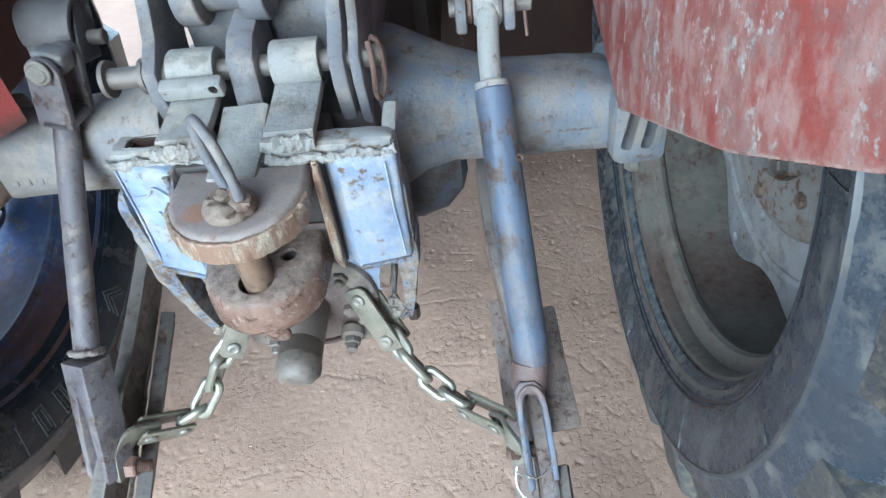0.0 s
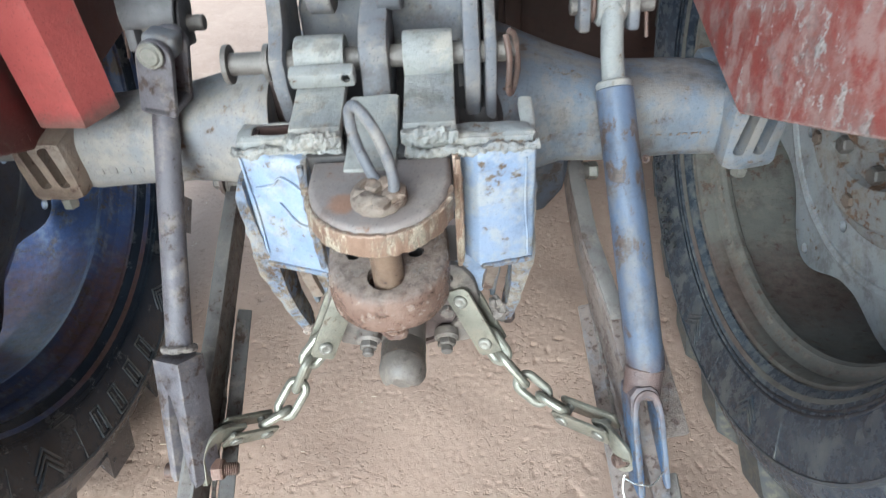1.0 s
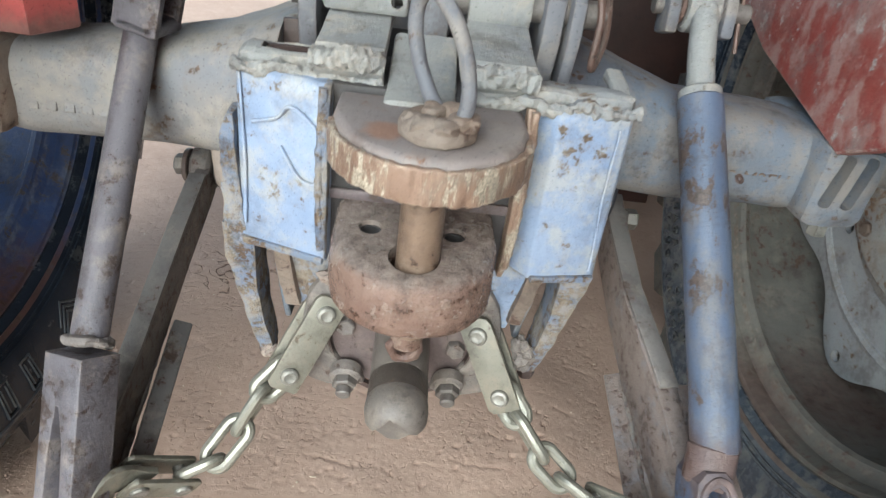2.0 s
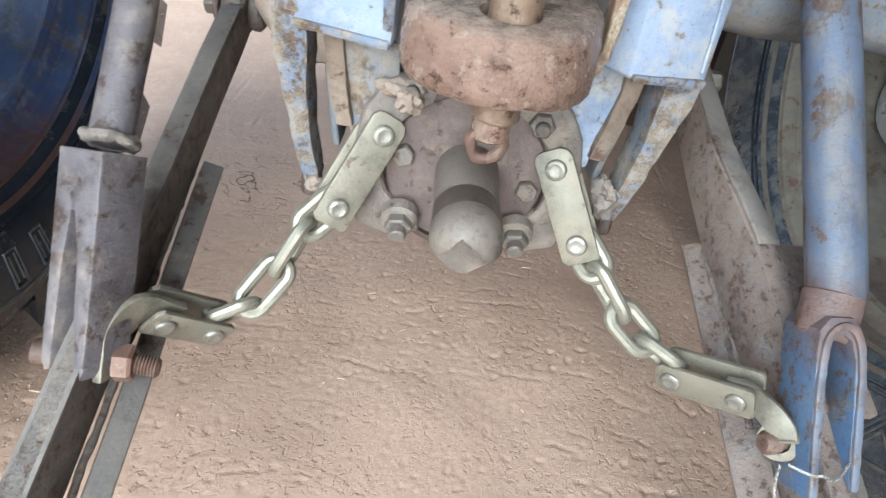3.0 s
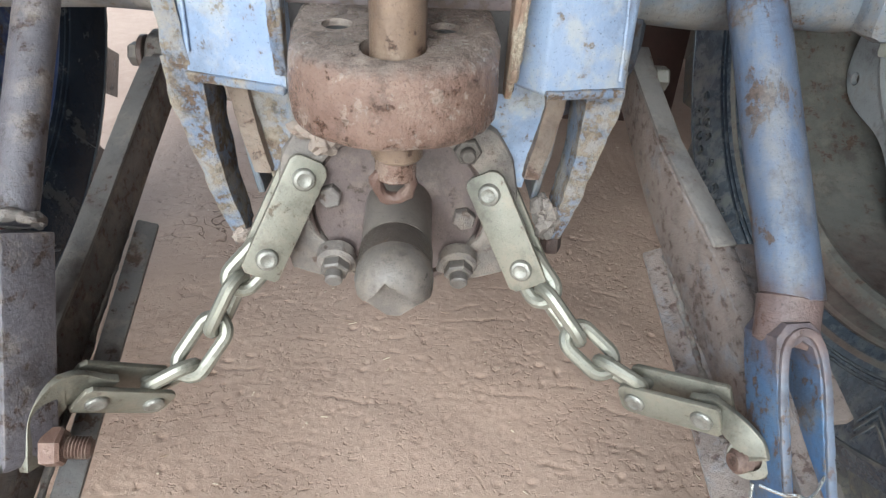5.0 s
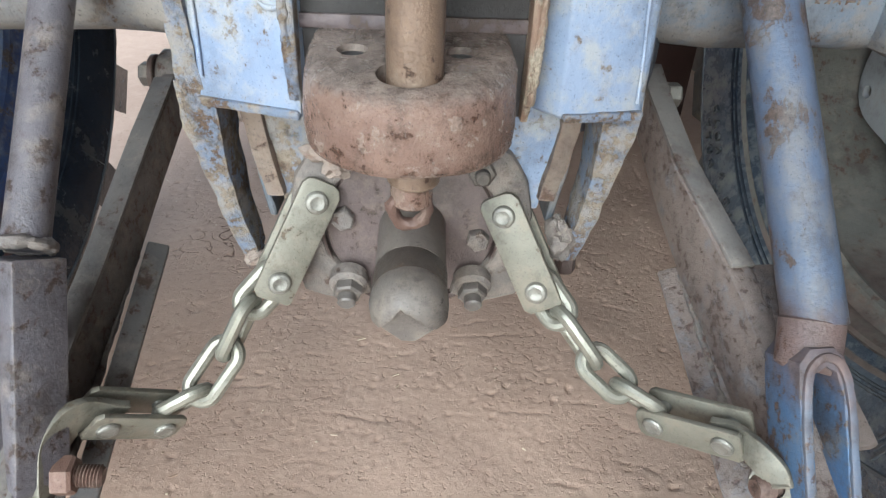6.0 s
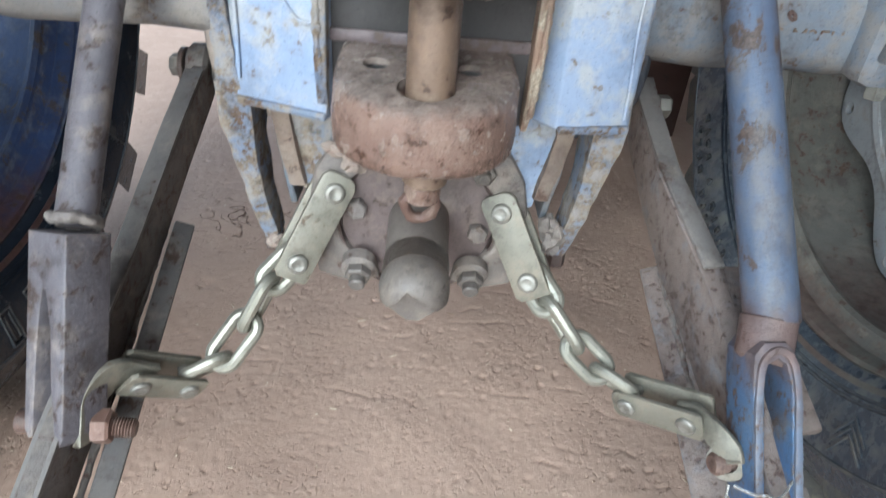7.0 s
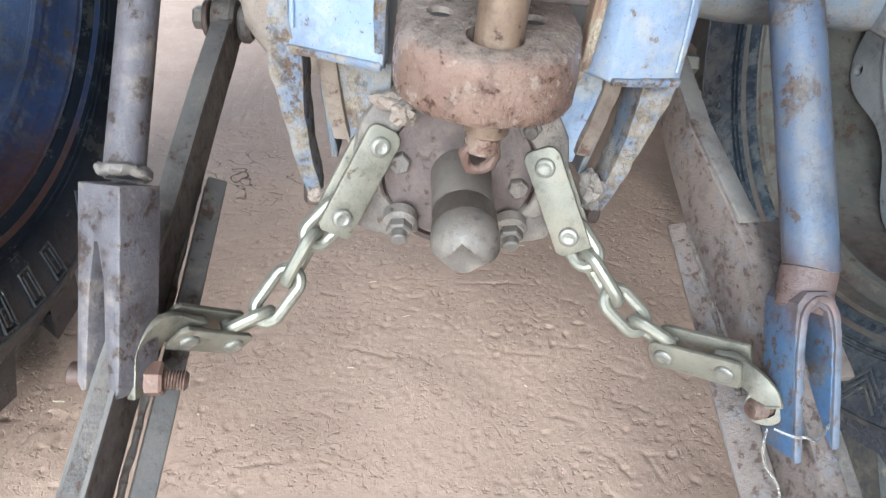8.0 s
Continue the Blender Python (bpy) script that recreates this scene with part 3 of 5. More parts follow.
body = cut(roughen(span(-0.13, 0.13, 0.07, 0.62, 0.44, 0.685, 0.03), 0.002, 14, 2), span(-0.14, -0.078, 0.0, 0.2, 0.63, 0.8, 0.0))
# dark iron here puts the deep gap's shade into the gearbox colour
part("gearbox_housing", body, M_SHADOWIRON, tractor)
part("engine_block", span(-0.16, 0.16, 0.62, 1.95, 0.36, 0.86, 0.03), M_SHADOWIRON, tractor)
for s in (-1, 1):
    drop = 0.006 if s < 0 else 0.0
    axle = loft([(s * 0.08, 0.20, 0.605, 0.12, 0.095), (s * 0.13, 0.20, 0.608, 0.11, 0.086), (s * 0.165, 0.195, 0.61 + 0.004 * s, 0.085, 0.072),
                 (s * 0.20, 0.19, 0.608 + 0.004 * s, 0.07, 0.062), (s * 0.26, 0.19, 0.599, 0.062, 0.054), (s * 0.35, 0.19, 0.598 - drop, 0.06, 0.050),
                 (s * 0.385, 0.19, 0.596 - drop, 0.061, 0.049), (s * 0.40, 0.19, 0.595 - drop, 0.06, 0.046)], 32, 3.2)
    axle = roughen(axle, 0.0015, 20, 1)
    if s < 0:
        axle = cut(axle, span(-0.136, -0.07, 0.0, 0.15, 0.635, 0.72, 0.0))
    tube_part = part("axle_housing", axle, M_BLUECAST if s > 0 else M_DUSTYBLUE, tractor, "dusty blue-grey cast axle trumpet")
    # fender seat: a block with two slots on the axle's end
    seat = roughen(span(min(s * 0.388, s * 0.456), max(s * 0.388, s * 0.456), 0.104, 0.27, 0.553, 0.642, 0.014), 0.003, 26, 2)
    slots = [box((0.013, 0.05, 0.056), pose(s * x, 0.112, 0.606, 0, s * 8, 0), 0.004) for x in (0.409, 0.432)]
    part("axle_flange", cut(seat, *slots), M_BLUECAST if s > 0 else M_HUB, tube_part, "slotted cast fender seat")
    part("clamp_bolt", hexagon((s * 0.418, 0.116, 0.556), (0, -0.1, -1), 0.010, 0.014), M_STUD, tube_part)
    part("half_shaft", rod((s * 0.46, *AX[1:]), (s * 0.66, *AX[1:]), 0.05, 28), M_BLUECAST, tube_part)
    boss = loft([(s * 0.11, 0.205, 0.525, 0.08, 0.062), (s * 0.15, 0.205, 0.522, 0.08, 0.062), (s * 0.185, 0.205, 0.527, 0.078, 0.055), (s * 0.207, 0.207, 0.540, 0.070, 0.040), (s * 0.214, 0.21, 0.548, 0.06, 0.025)], 32, 4)
    part("link_boss", roughen(boss, 0.002, 20, 1), M_BOSSBLUE if s > 0 else M_DUSTY, tractor)

# lift cover behind the top pin
part("lift_cover", roughen(span(-0.098, 0.115, 0.17, 0.6, 0.64, 0.77, 0.02), 0.002, 16, 2), M_GREYCAST, tractor)
part("rocker_shaft", rod((-0.17, 0.38, 0.83), (0.17, 0.38, 0.83), 0.03), M_GREYCAST, tractor)

# the open box section is lined dark so its inside reads as shade
part("pocket_shade", join(span(-0.1235, -0.0865, 0.0195, 0.0235, 0.615, 0.6995, 0.0), span(-0.1235, -0.120, 0.006, 0.0195, 0.615, 0.698, 0.0), span(-0.0895, -0.0865, 0.006, 0.0195, 0.615, 0.698, 0.0)), M_FOOT, tractor, "dark inlay standing in for shade inside the open box section")
# added plate whose dark colour supplies the shade deep in the recess
part("recess_shade", span(-0.136, -0.075, 0.138, 0.144, 0.63, 0.69, 0.001), M_DARKIRON, tractor, "added dark plate standing in for shade in the recess")
part("foot_panel", span(0.08, 0.62, 1.05, 1.07, 0.10, 0.80, 0.004), M_FOOT, tractor, "dark maroon sheet metal foot panel")
part("foot_panel_post", span(0.20, 0.24, 1.0, 1.045, 0.10, 0.80, 0.004), M_FOOT, tractor)

# fenders
def fender(s, material, label):
    out = [(0.62, 0.80), (0.31, 0.68), (0.105, 0.637), (-0.08, 0.729), (-0.19, 0.785), (-0.33, 0.873), (-0.42, 0.96), (-0.40, 1.08), (0.62, 1.12)]
    if s < 0:
        out[0], out[1] = (0.62, 0.66), (0.31, 0.64)
    bm = prism(out, 0.004, yz(s * (0.394 if s > 0 else 0.418)), 0.001)
    lip = strap([(s * (0.401 if s > 0 else 0.425), y, z) for y, z in out[1:7]], [(0, -0.3, 1)] * 6, 0.014, 0.004)
    return part("fender", join(bm, lip), material, tractor, label)


fender(1, M_RED, "red sheet metal fender scuffed to white")
# left fender faces away from the light; its red is darkened to match
fender(-1, M_REDSHADE, "red sheet metal fender with its shade put into the paint")
part("support_box", prism([(-0.408, 0.12), (-0.352, 0.114), (-0.328, 0.158), (-0.385, 0.168)], 0.165, Matrix.Translation((0, 0, 0.735)), 0.003), M_REDCLEAN, tractor, "bright red painted steel box")

part("support_plate", span(-0.52, -0.31, 0.09, 0.30, 0.818, 0.824, 0.002), M_WELD, tractor, "dusty grey cover plate")

# lift arms
for s in (-1, 1):
    xo, xi = (s * 0.306, s * 0.250) if s < 0 else (s * 0.276, s * 0.222)
    zc, yc = (0.722, 0.232) if s < 0 else (0.735, 0.185)
    mid = (xo + xi) / 2
    ears = []
    for x in (xo, xi):
        path = curve_points([(x, yc - 0.012, zc - 0.024), (x, yc - 0.004, zc + 0.004), (x * 0.97 + mid * 0.03, yc + 0.014, zc + 0.028), (x * 0.6 + mid * 0.4, yc + 0.045, zc + 0.048), (mid - s * 0.01, yc + 0.09, zc + 0.062)], 20)
        ears.append(strap(path, [(1, 0, 0)] * len(path), 0.034 if s > 0 else 0.044, 0.013, 0.004))
    web = curve_points([(mid, yc + 0.03, zc + 0.040), (mid - s * 0.008, yc + 0.07, zc + 0.056), (mid - s * 0.04, yc + 0.13, zc + 0.075), (mid - s * 0.11, yc + 0.22, zc + 0.085)], 14)
    if s < 0:
        web = curve_points([(mid, yc + 0.03, zc + 0.04), (mid + 0.03, yc + 0.06, zc + 0.075), (mid + 0.08, yc + 0.10, zc + 0.115), (mid + 0.16, yc + 0.15, zc + 0.17)], 16)
    beam = strap(web, [(0.0, -0.5, 1.0)] * len(web), 0.046 if s > 0 else 0.062, 0.032, 0.008)
    arm = join(*ears)
    back = box((abs(xo - xi), 0.012, 0.05), pose(mid, yc + 0.03, zc + 0.03, -35), 0.004)
    arm = join(arm, back)
    if s < 0:
        sweep = [radians(185 - 8 * k) for k in range(19)]
        hood = [(mid, yc + 0.004 + 0.034 * math.cos(a), zc + 0.012 + 0.036 * math.sin(a)) for a in sweep]
        arm = join(arm, roughen(strap(hood, [(0, math.cos(a), math.sin(a)) for a in sweep], [0.062 + 0.010 * math.sin(a) for a in sweep], 0.009, 0.003), 0.0006, 60))
    a = part("lift_arm", join(arm, beam), M_ARM if s < 0 else M_GREYCAST, tractor, "grey cast forked lift arm")
    part("arm_pin", rod((min(xo, xi) - 0.014, yc, zc), (max(xo, xi) + 0.026, yc, zc), 0.0095), M_BOLT, a)
    part("split_pin", tube(curve_points([(xo + s * 0.016, yc, zc + 0.02), (xo + s * 0.018, yc - 0.004, zc - 0.01), (xo + s * 0.02, yc - 0.012, zc - 0.035)], 8), 0.0022, 6), M_RUSTBOLT, a)

# top link bracket: pin, lugs and straps
PY, PZ = 0.088, 0.735
for x, w in ((-0.102, 0.016), (0.094, 0.017), (0.113, 0.012)):
    out = [(PY - 0.022, PZ + 0.012), (PY - 0.024, PZ - 0.02), (PY - 0.01, PZ - 0.075), (PY + 0.06, PZ - 0.075), (PY + 0.10, PZ + 0.05), (PY + 0.12, PZ + 0.11), (PY + 0.05, PZ + 0.11), (PY + 0.008, PZ + 0.035)]
    part("lug", prism(out, w, yz(x), 0.004), M_GREYCAST, tractor)
lug = [(PY - 0.02, PZ + 0.02), (PY - 0.026, PZ - 0.01), (PY - 0.035, PZ - 0.055), (PY + 0.03, PZ - 0.06), (PY + 0.07, PZ), (PY + 0.06, PZ + 0.045), (PY, PZ + 0.034)]
part("lug", prism(lug, 0.03, yz(-0.004), 0.005), M_GREYCAST, tractor)
rocker = part("rocker", span(-0.06, 0.015, 0.15, 0.3, 0.775, 0.825, 0.01), M_GREYCAST, tractor, "dusty cast sensing rocker")
part("rocker_hub", rod((-0.045, 0.15, 0.80), (0.0, 0.15, 0.80), 0.026), M_GREYCAST, rocker)
for x in (-0.07, 0.0):
    part("rocker_collar", rod((x, 0.14, 0.80), (x + 0.025, 0.14, 0.80), 0.036), M_GREYCAST, rocker)
pin = thing("top_link_pin", (0, PY, PZ), "dusty steel cross pin with rusty spring clip", "pin")
p = part("shaft", rod((-0.16, PY, PZ), (0.142, PY, PZ), 0.0115), M_BOLT, pin)
part("head", lathe([(0, 0), (0.02, 0), (0.02, 0.005), (0.0, 0.005)], frame_of((-0.159, PY, PZ), (1, 0, 0), (0, 1, 0)), 20), M_BOLT, pin)
part("collar", lathe([(0, 0), (0.019, 0), (0.019, 0.005), (0, 0.005)], frame_of((-0.117, PY, PZ), (1, 0, 0), (0, 1, 0)), 20), M_BOLT, pin)
part("clip", tube(curve_points([(0.128, PY - 0.012, PZ + 0.022), (0.131, PY - 0.022, PZ), (0.13, PY - 0.026, PZ - 0.03), (0.134, PY - 0.018, PZ - 0.038), (0.14, PY - 0.012, PZ - 0.015), (0.137, PY - 0.006, PZ + 0.016), (0.131, PY - 0.008, PZ + 0.024)], 28), 0.0032, 8), M_RUSTBOLT, pin, "rusty spring clip")

# ---------------------------------------------------------------- drawbar frame
frame_thing = thing("towing_hitch", (0, 0.03, 0.4), "pale blue welded drawbar frame with chipped paint and weld beads", "hitch frame")


def column(x0, x1, y_out, y_in, z0, z1, s, fold=0.018, rear=0.026):
    """A folded box: flat face with one slanted inner edge, running back to the gearbox."""
    a, b = (x0, x1)
    inner = b if s < 0 else a
    outer = a if s < 0 else b
    slant = inner + s * fold
    out = [(outer, rear), (outer, y_out + 0.003), (outer - s * 0.004, y_out), (slant, y_in), (inner, y_in + 0.022), (inner, rear)]
    bm = prism(out, z1 - z0, Matrix.Translation((0, 0, (z0 + z1) / 2)), 0.003)
    return roughen(bev(bm, 0.002), 0.0008, 30)


def sheared(bm, k, z0):
    """Lean the lower end back or forward."""
    for v in bm.verts:
        v.co.y += k * (v.co.z - z0)
    return bm


def hollow():
    """The open top of the box section."""
    return span(-0.124, -0.086, 0.004, 0.024, 0.61, 0.74, 0.0)


colL = part("column", cut(sheared(column(-0.141, -0.066, -0.006, -0.030, 0.547, 0.69, -1, 0.003), 0.05, 0.69), hollow()), M_BLUE, frame_thing, "pale blue painted steel column")
colR = part("column", sheared(column(0.076, 0.151, -0.02, -0.03, 0.55, 0.69, 1, 0.018, 0.012), 0.05, 0.69), M_BLUE, frame_thing, "pale blue painted steel column")
part("weld_seam", bead([(-0.1375, -0.0085, 0.686), (-0.136, -0.0105, 0.654), (-0.1345, -0.013, 0.614), (-0.135, -0.0155, 0.565)], 0.0011, 0.5), M_BLUESEAM, colL)
patch = [(-0.128, -0.0125, 0.651), (-0.109, -0.0185, 0.658), (-0.100, -0.0215, 0.668), (-0.090, -0.025, 0.666), (-0.076, -0.0305, 0.652), (-0.072, -0.033, 0.624), (-0.080, -0.031, 0.613), (-0.092, -0.026, 0.616), (-0.106, -0.0205, 0.637)]
patch = [(x, y - 0.0016, z) for x, y, z in patch]
part("weld_seam", bead(patch, 0.0014, 0.6), M_BLUESEAM, colL, "old weld line under the paint")
part("weld_seam", bead([(0.1405, -0.0255, 0.68), (0.141, -0.0265, 0.626), (0.1435, -0.028, 0.588), (0.145, -0.029, 0.56)], 0.0011, 0.5), M_BLUESEAM, colR)
for name_col, x0, x1, ya, yb, z in ((colL, -0.140, -0.070, -0.0135, -0.0365, 0.5485), (colR, 0.096, 0.150, -0.0375, -0.0275, 0.5515)):
    part("lower_lip", roughen(strap([(x0 + (x1 - x0) * k / 8, ya + (yb - ya) * k / 8, z) for k in range(9)], [(0, -1, 0)] * 9, 0.006, 0.005, 0.0015), 0.0006, 120), M_BLUEDUST, name_col, "folded lower edge rubbed to dust")
for x0, x1, y0 in ((-0.143, -0.034, -0.010), (0.026, 0.153, -0.022)):
    tp = roughen(span(x0 + 0.003, x1 - 0.003, y0 + 0.004, 0.03 if x0 < 0 else 0.012, 0.684, 0.701, 0.006), 0.0034, 60, 5)
    if x0 < 0:
        tp = cut(tp, hollow())
    part("top_plate", tp, M_WELD, frame_thing, "plate thick with dusty weld metal")
    xs = [x0 + (x1 - x0) * k / 6 for k in range(7)]
    part("weld_bead", bead([(x, y0 + 0.001 - 0.006 * (1 - abs(x) / 0.15), 0.691 + 0.002 * (-1) ** k) for k, x in enumerate(xs)], 0.0046, 1.1), M_WELD, frame_thing)
part("tongue", roughen(prism([(-0.045, 0.676), (-0.045, 0.690), (-0.01, 0.694), (0.05, 0.712), (0.06, 0.70), (0.0, 0.676)], 0.05, yz(-0.006), 0.004), 0.0012, 40, 2), M_WELD, frame_thing, "dusty centre tongue")
part("horn", roughen(prism([(0.0, 0.0), (0.05, 0.0), (0.045, 0.010), (0.02, 0.007)], 0.014, yz(0.145) @ Matrix.Translation((0.0, 0.695, 0)), 0.003), 0.001, 40), M_WELD, frame_thing)
for x in (-0.059, 0.05):
    w = 0.05
    sp = [(PY, PZ - 0.012), (0.06, 0.716), (0.02, 0.71), (-0.006, 0.708), (-0.018, 0.695)]
    st = part("strap", strap([(x, y, z) for y, z in sp], [(0, -0.4, 1), (0, -0.4, 1), (0, -0.1, 1), (0, -0.3, 1), (0, -0.9, 0.4)], w, 0.012, 0.002), M_WELD, frame_thing)
    part("sleeve", lathe([(0.0125, 0), (0.0235, 0), (0.0245, 0.002), (0.0245, w - 0.002), (0.0235, w), (0.0125, w)], frame_of((x - w / 2, PY, PZ), (1, 0, 0), (0, 1, 0)), 28, True), M_WELD, st)
    part("weld_bead", bead([(x - w / 2, -0.016, 0.705), (x, -0.022, 0.708), (x + w / 2, -0.016, 0.705)], 0.007, 0.9), M_WELD, st)
part("locking_bar", cut(box((0.066, 0.016, 0.02), pose(-0.055, 0.054, 0.734, 20), 0.004), rod((-0.031, 0.0, 0.745), (-0.031, 0.1, 0.722), 0.0045)), M_WELD, frame_thing)
back = part("back_plate", span(-0.074, 0.078, -0.022, 0.06, 0.545, 0.69, 0.003), M_SHADOWIRON, frame_thing, "dark recessed plate")
part("blue_strip", span(-0.07, 0.074, -0.026, -0.0225, 0.600, 0.609, 0.0015), M_FORKBLUE, frame_thing)
for x in (-0.071, 0.073):
    part("cheek", roughen(prism([(-0.040, 0.675), (-0.042, 0.57), (-0.03, 0.545), (0.02, 0.545), (0.02, 0.69), (-0.03, 0.69)], 0.006, yz(x), 0.0015), 0.0008, 60, 1), M_RUSTEDGE if x > 0 else M_BLUEDUST, frame_thing)
    part("weld_bead", bead([(x * 1.03, -0.036, 0.69), (x * 1.05, -0.039, 0.64), (x * 1.04, -0.040, 0.60), (x * 1.02, -0.038, 0.56)], 0.0030, 0.6), M_RUSTEDGE if x > 0 else M_BLUEDUST, frame_thing)


def slab(sections, rough=0.0016, scale=60):
    """A thick bar through (x, y, z, width in x, depth in y), lumpy with dirt."""
    pts = []
    for (x0, y0, z0, w0, d0), (x1, y1, z1, w1, d1) in zip(sections, sections[1:]):
        for k in range(8):
            t = k / 8
            pts.append([p + (q - p) * t for p, q in zip((x0, y0, z0, w0, d0), (x1, y1, z1, w1, d1))])
    pts.append(sections[-1])
    bm, rings = bmesh.new(), []
    edge = [(-1, -1), (-0.5, -1), (0, -1), (0.5, -1), (1, -1), (1, -0.5), (1, 0), (1, 0.5), (1, 1), (0.5, 1), (0, 1), (-0.5, 1), (-1, 1), (-1, 0.5), (-1, 0), (-1, -0.5)]
    for x, y, z, w, d in pts:
        rings.append([bm.verts.new((x + a * w / 2 * (0.93 if abs(b) == 1 else 1), y + b * d / 2 * (0.95 if abs(a) == 1 else 1), z)) for a, b in edge])
    for p, q in zip(rings, rings[1:]):
        for i in range(16):
            bm.faces.new((p[i], p[(i + 1) % 16], q[(i + 1) % 16], q[i]))
    bm.faces.new(rings[0][::-1])
    bm.faces.new(rings[-1])
    bmesh.ops.recalc_face_normals(bm, faces=bm.faces)
    return roughen(bm, rough, scale)


for s in (-1, 1):
    leg = [(s * 0.143, 0.012, 0.560, 0.026, 0.05), (s * 0.142, 0.012, 0.528, 0.026, 0.05), (s * 0.139, 0.014, 0.495, 0.018, 0.044), (s * 0.134, 0.016, 0.455, 0.015, 0.036), (s * 0.126, 0.018, 0.415, 0.013, 0.026)]
    lp = part("side_plate", slab(leg, 0.0016, 75), M_BLUEDUST, frame_thing, "tapered blue side plate caked with dust")
    part("outer_plate", slab([(s * 0.147, 0.006, 0.652, 0.006, 0.026), (s * 0.148, 0.004, 0.635, 0.012, 0.034), (s * 0.147, 0.006, 0.60, 0.014, 0.038), (s * 0.145, 0.008, 0.556, 0.018, 0.044)], 0.0016, 80), M_BLUEDUST, lp)
    part("foot_bolt", hexagon((s * 0.130, 0.030, 0.408), (0, -0.2, -1), 0.009, 0.018), M_DARKIRON, lp)
    flange_bar = [(s * 0.115, 0.020, 0.556, 0.016, 0.02), (s * 0.114, 0.020, 0.525, 0.015, 0.02), (s * 0.109, 0.020, 0.495, 0.014, 0.02), (s * 0.103, 0.020, 0.466, 0.013, 0.018)]
    part("inner_plate", slab(flange_bar, 0.0012, 80), M_HUB, frame_thing, "rusty tan edge strip of the gear casing")
    part("web_plate", slab([(s * 0.120, 0.05, 0.558, 0.006, 0.06), (s * 0.118, 0.05, 0.50, 0.006, 0.06), (s * 0.110, 0.05, 0.44, 0.006, 0.05)], 0.001, 60), M_BLUECAST, frame_thing)
    casing = [(s * 0.086, 0.045, 0.558, 0.048, 0.06), (s * 0.086, 0.045, 0.52, 0.046, 0.06), (s * 0.085, 0.046, 0.49, 0.042, 0.056), (s * 0.082, 0.046, 0.455, 0.034, 0.056)]
    part("casing", slab(casing, 0.0016, 40), M_BLUE if s > 0 else M_BLUEDUST, frame_thing, "dusty blue casing plate")



def clod(at, size, material):
    """A lump of caked dirt."""
    bm = bmesh.new()
    bmesh.ops.create_icosphere(bm, subdivisions=3, radius=1.0)
    for v in bm.verts:
        v.co *= 1 + 0.45 * noise.noise(v.co * 1.7 + V(at) * 90) + 0.25 * noise.noise(v.co * 4 + V(at) * 50)
    bm.transform(Matrix.Translation(at) @ Matrix.Diagonal((*size, 1)))
    return part("dirt_clod", bm, material, frame_thing)


for x, y, z, w, d, hgt in ((-0.054, -0.004, 0.500, 0.011, 0.010, 0.010), (-0.066, 0.002, 0.506, 0.012, 0.008, 0.007), (0.118, 0.004, 0.432, 0.011, 0.010, 0.013), (0.112, 0.008, 0.445, 0.008, 0.008, 0.009), (-0.124, 0.006, 0.412, 0.008, 0.007, 0.007)):
    clod((x, y, z), (w, d, hgt), M_DUSTY if x < 0 else M_ANCHOR)

# ---------------------------------------------------------------- clevis and hitch pin
clevis = thing("drawbar_clevis", (0, -0.05, 0.54), "heavy rusty double-plate drawbar clevis with worn edges", "clevis")


def jaw(r, yc, back_y, z0, z1, half, nose):
    """A plate with a round front; nose widens its lower edge."""
    out = [(half, back_y), (half, yc)]
    out += [(r * math.cos(a), yc + r * math.sin(a)) for a in [-math.pi * i / 28 for i in range(1, 28)]]
    out += [(-half, yc), (-half, back_y)]
    bm = prism(out, z1 - z0, Matrix.Translation((0.003, 0, (z0 + z1) / 2)), 0.006, 3)
    for v in bm.verts:
        if v.co.y < yc:
            v.co.y -= nose * (z1 - v.co.z) / (z1 - z0)
    return bm


up = cut(jaw(0.063, -0.064, -0.024, 0.660, 0.687, 0.0655, 0.003), rod((0.003, -0.088, 0.6), (0.003, -0.088, 0.72), 0.0185))
part("upper_jaw", roughen(up, 0.0012, 45), M_CLEVISTOP, clevis, "upper jaw with bright scuffed edge")
arc = [-math.pi * i / 40 for i in range(41)]
edge = strap([(0.003 + 0.0655 * math.cos(a), -0.064 + 0.0655 * math.sin(a), 0.670) for a in arc], [(math.cos(a), math.sin(a), 0) for a in arc], 0.024, 0.005, 0.0015)
bmesh.ops.subdivide_edges(edge, edges=edge.edges, cuts=2, use_grid_fill=True)
part("scuffed_rim", roughen(edge, 0.0016, 150), M_RUSTEDGE, clevis, "scraped bright rusty rim")


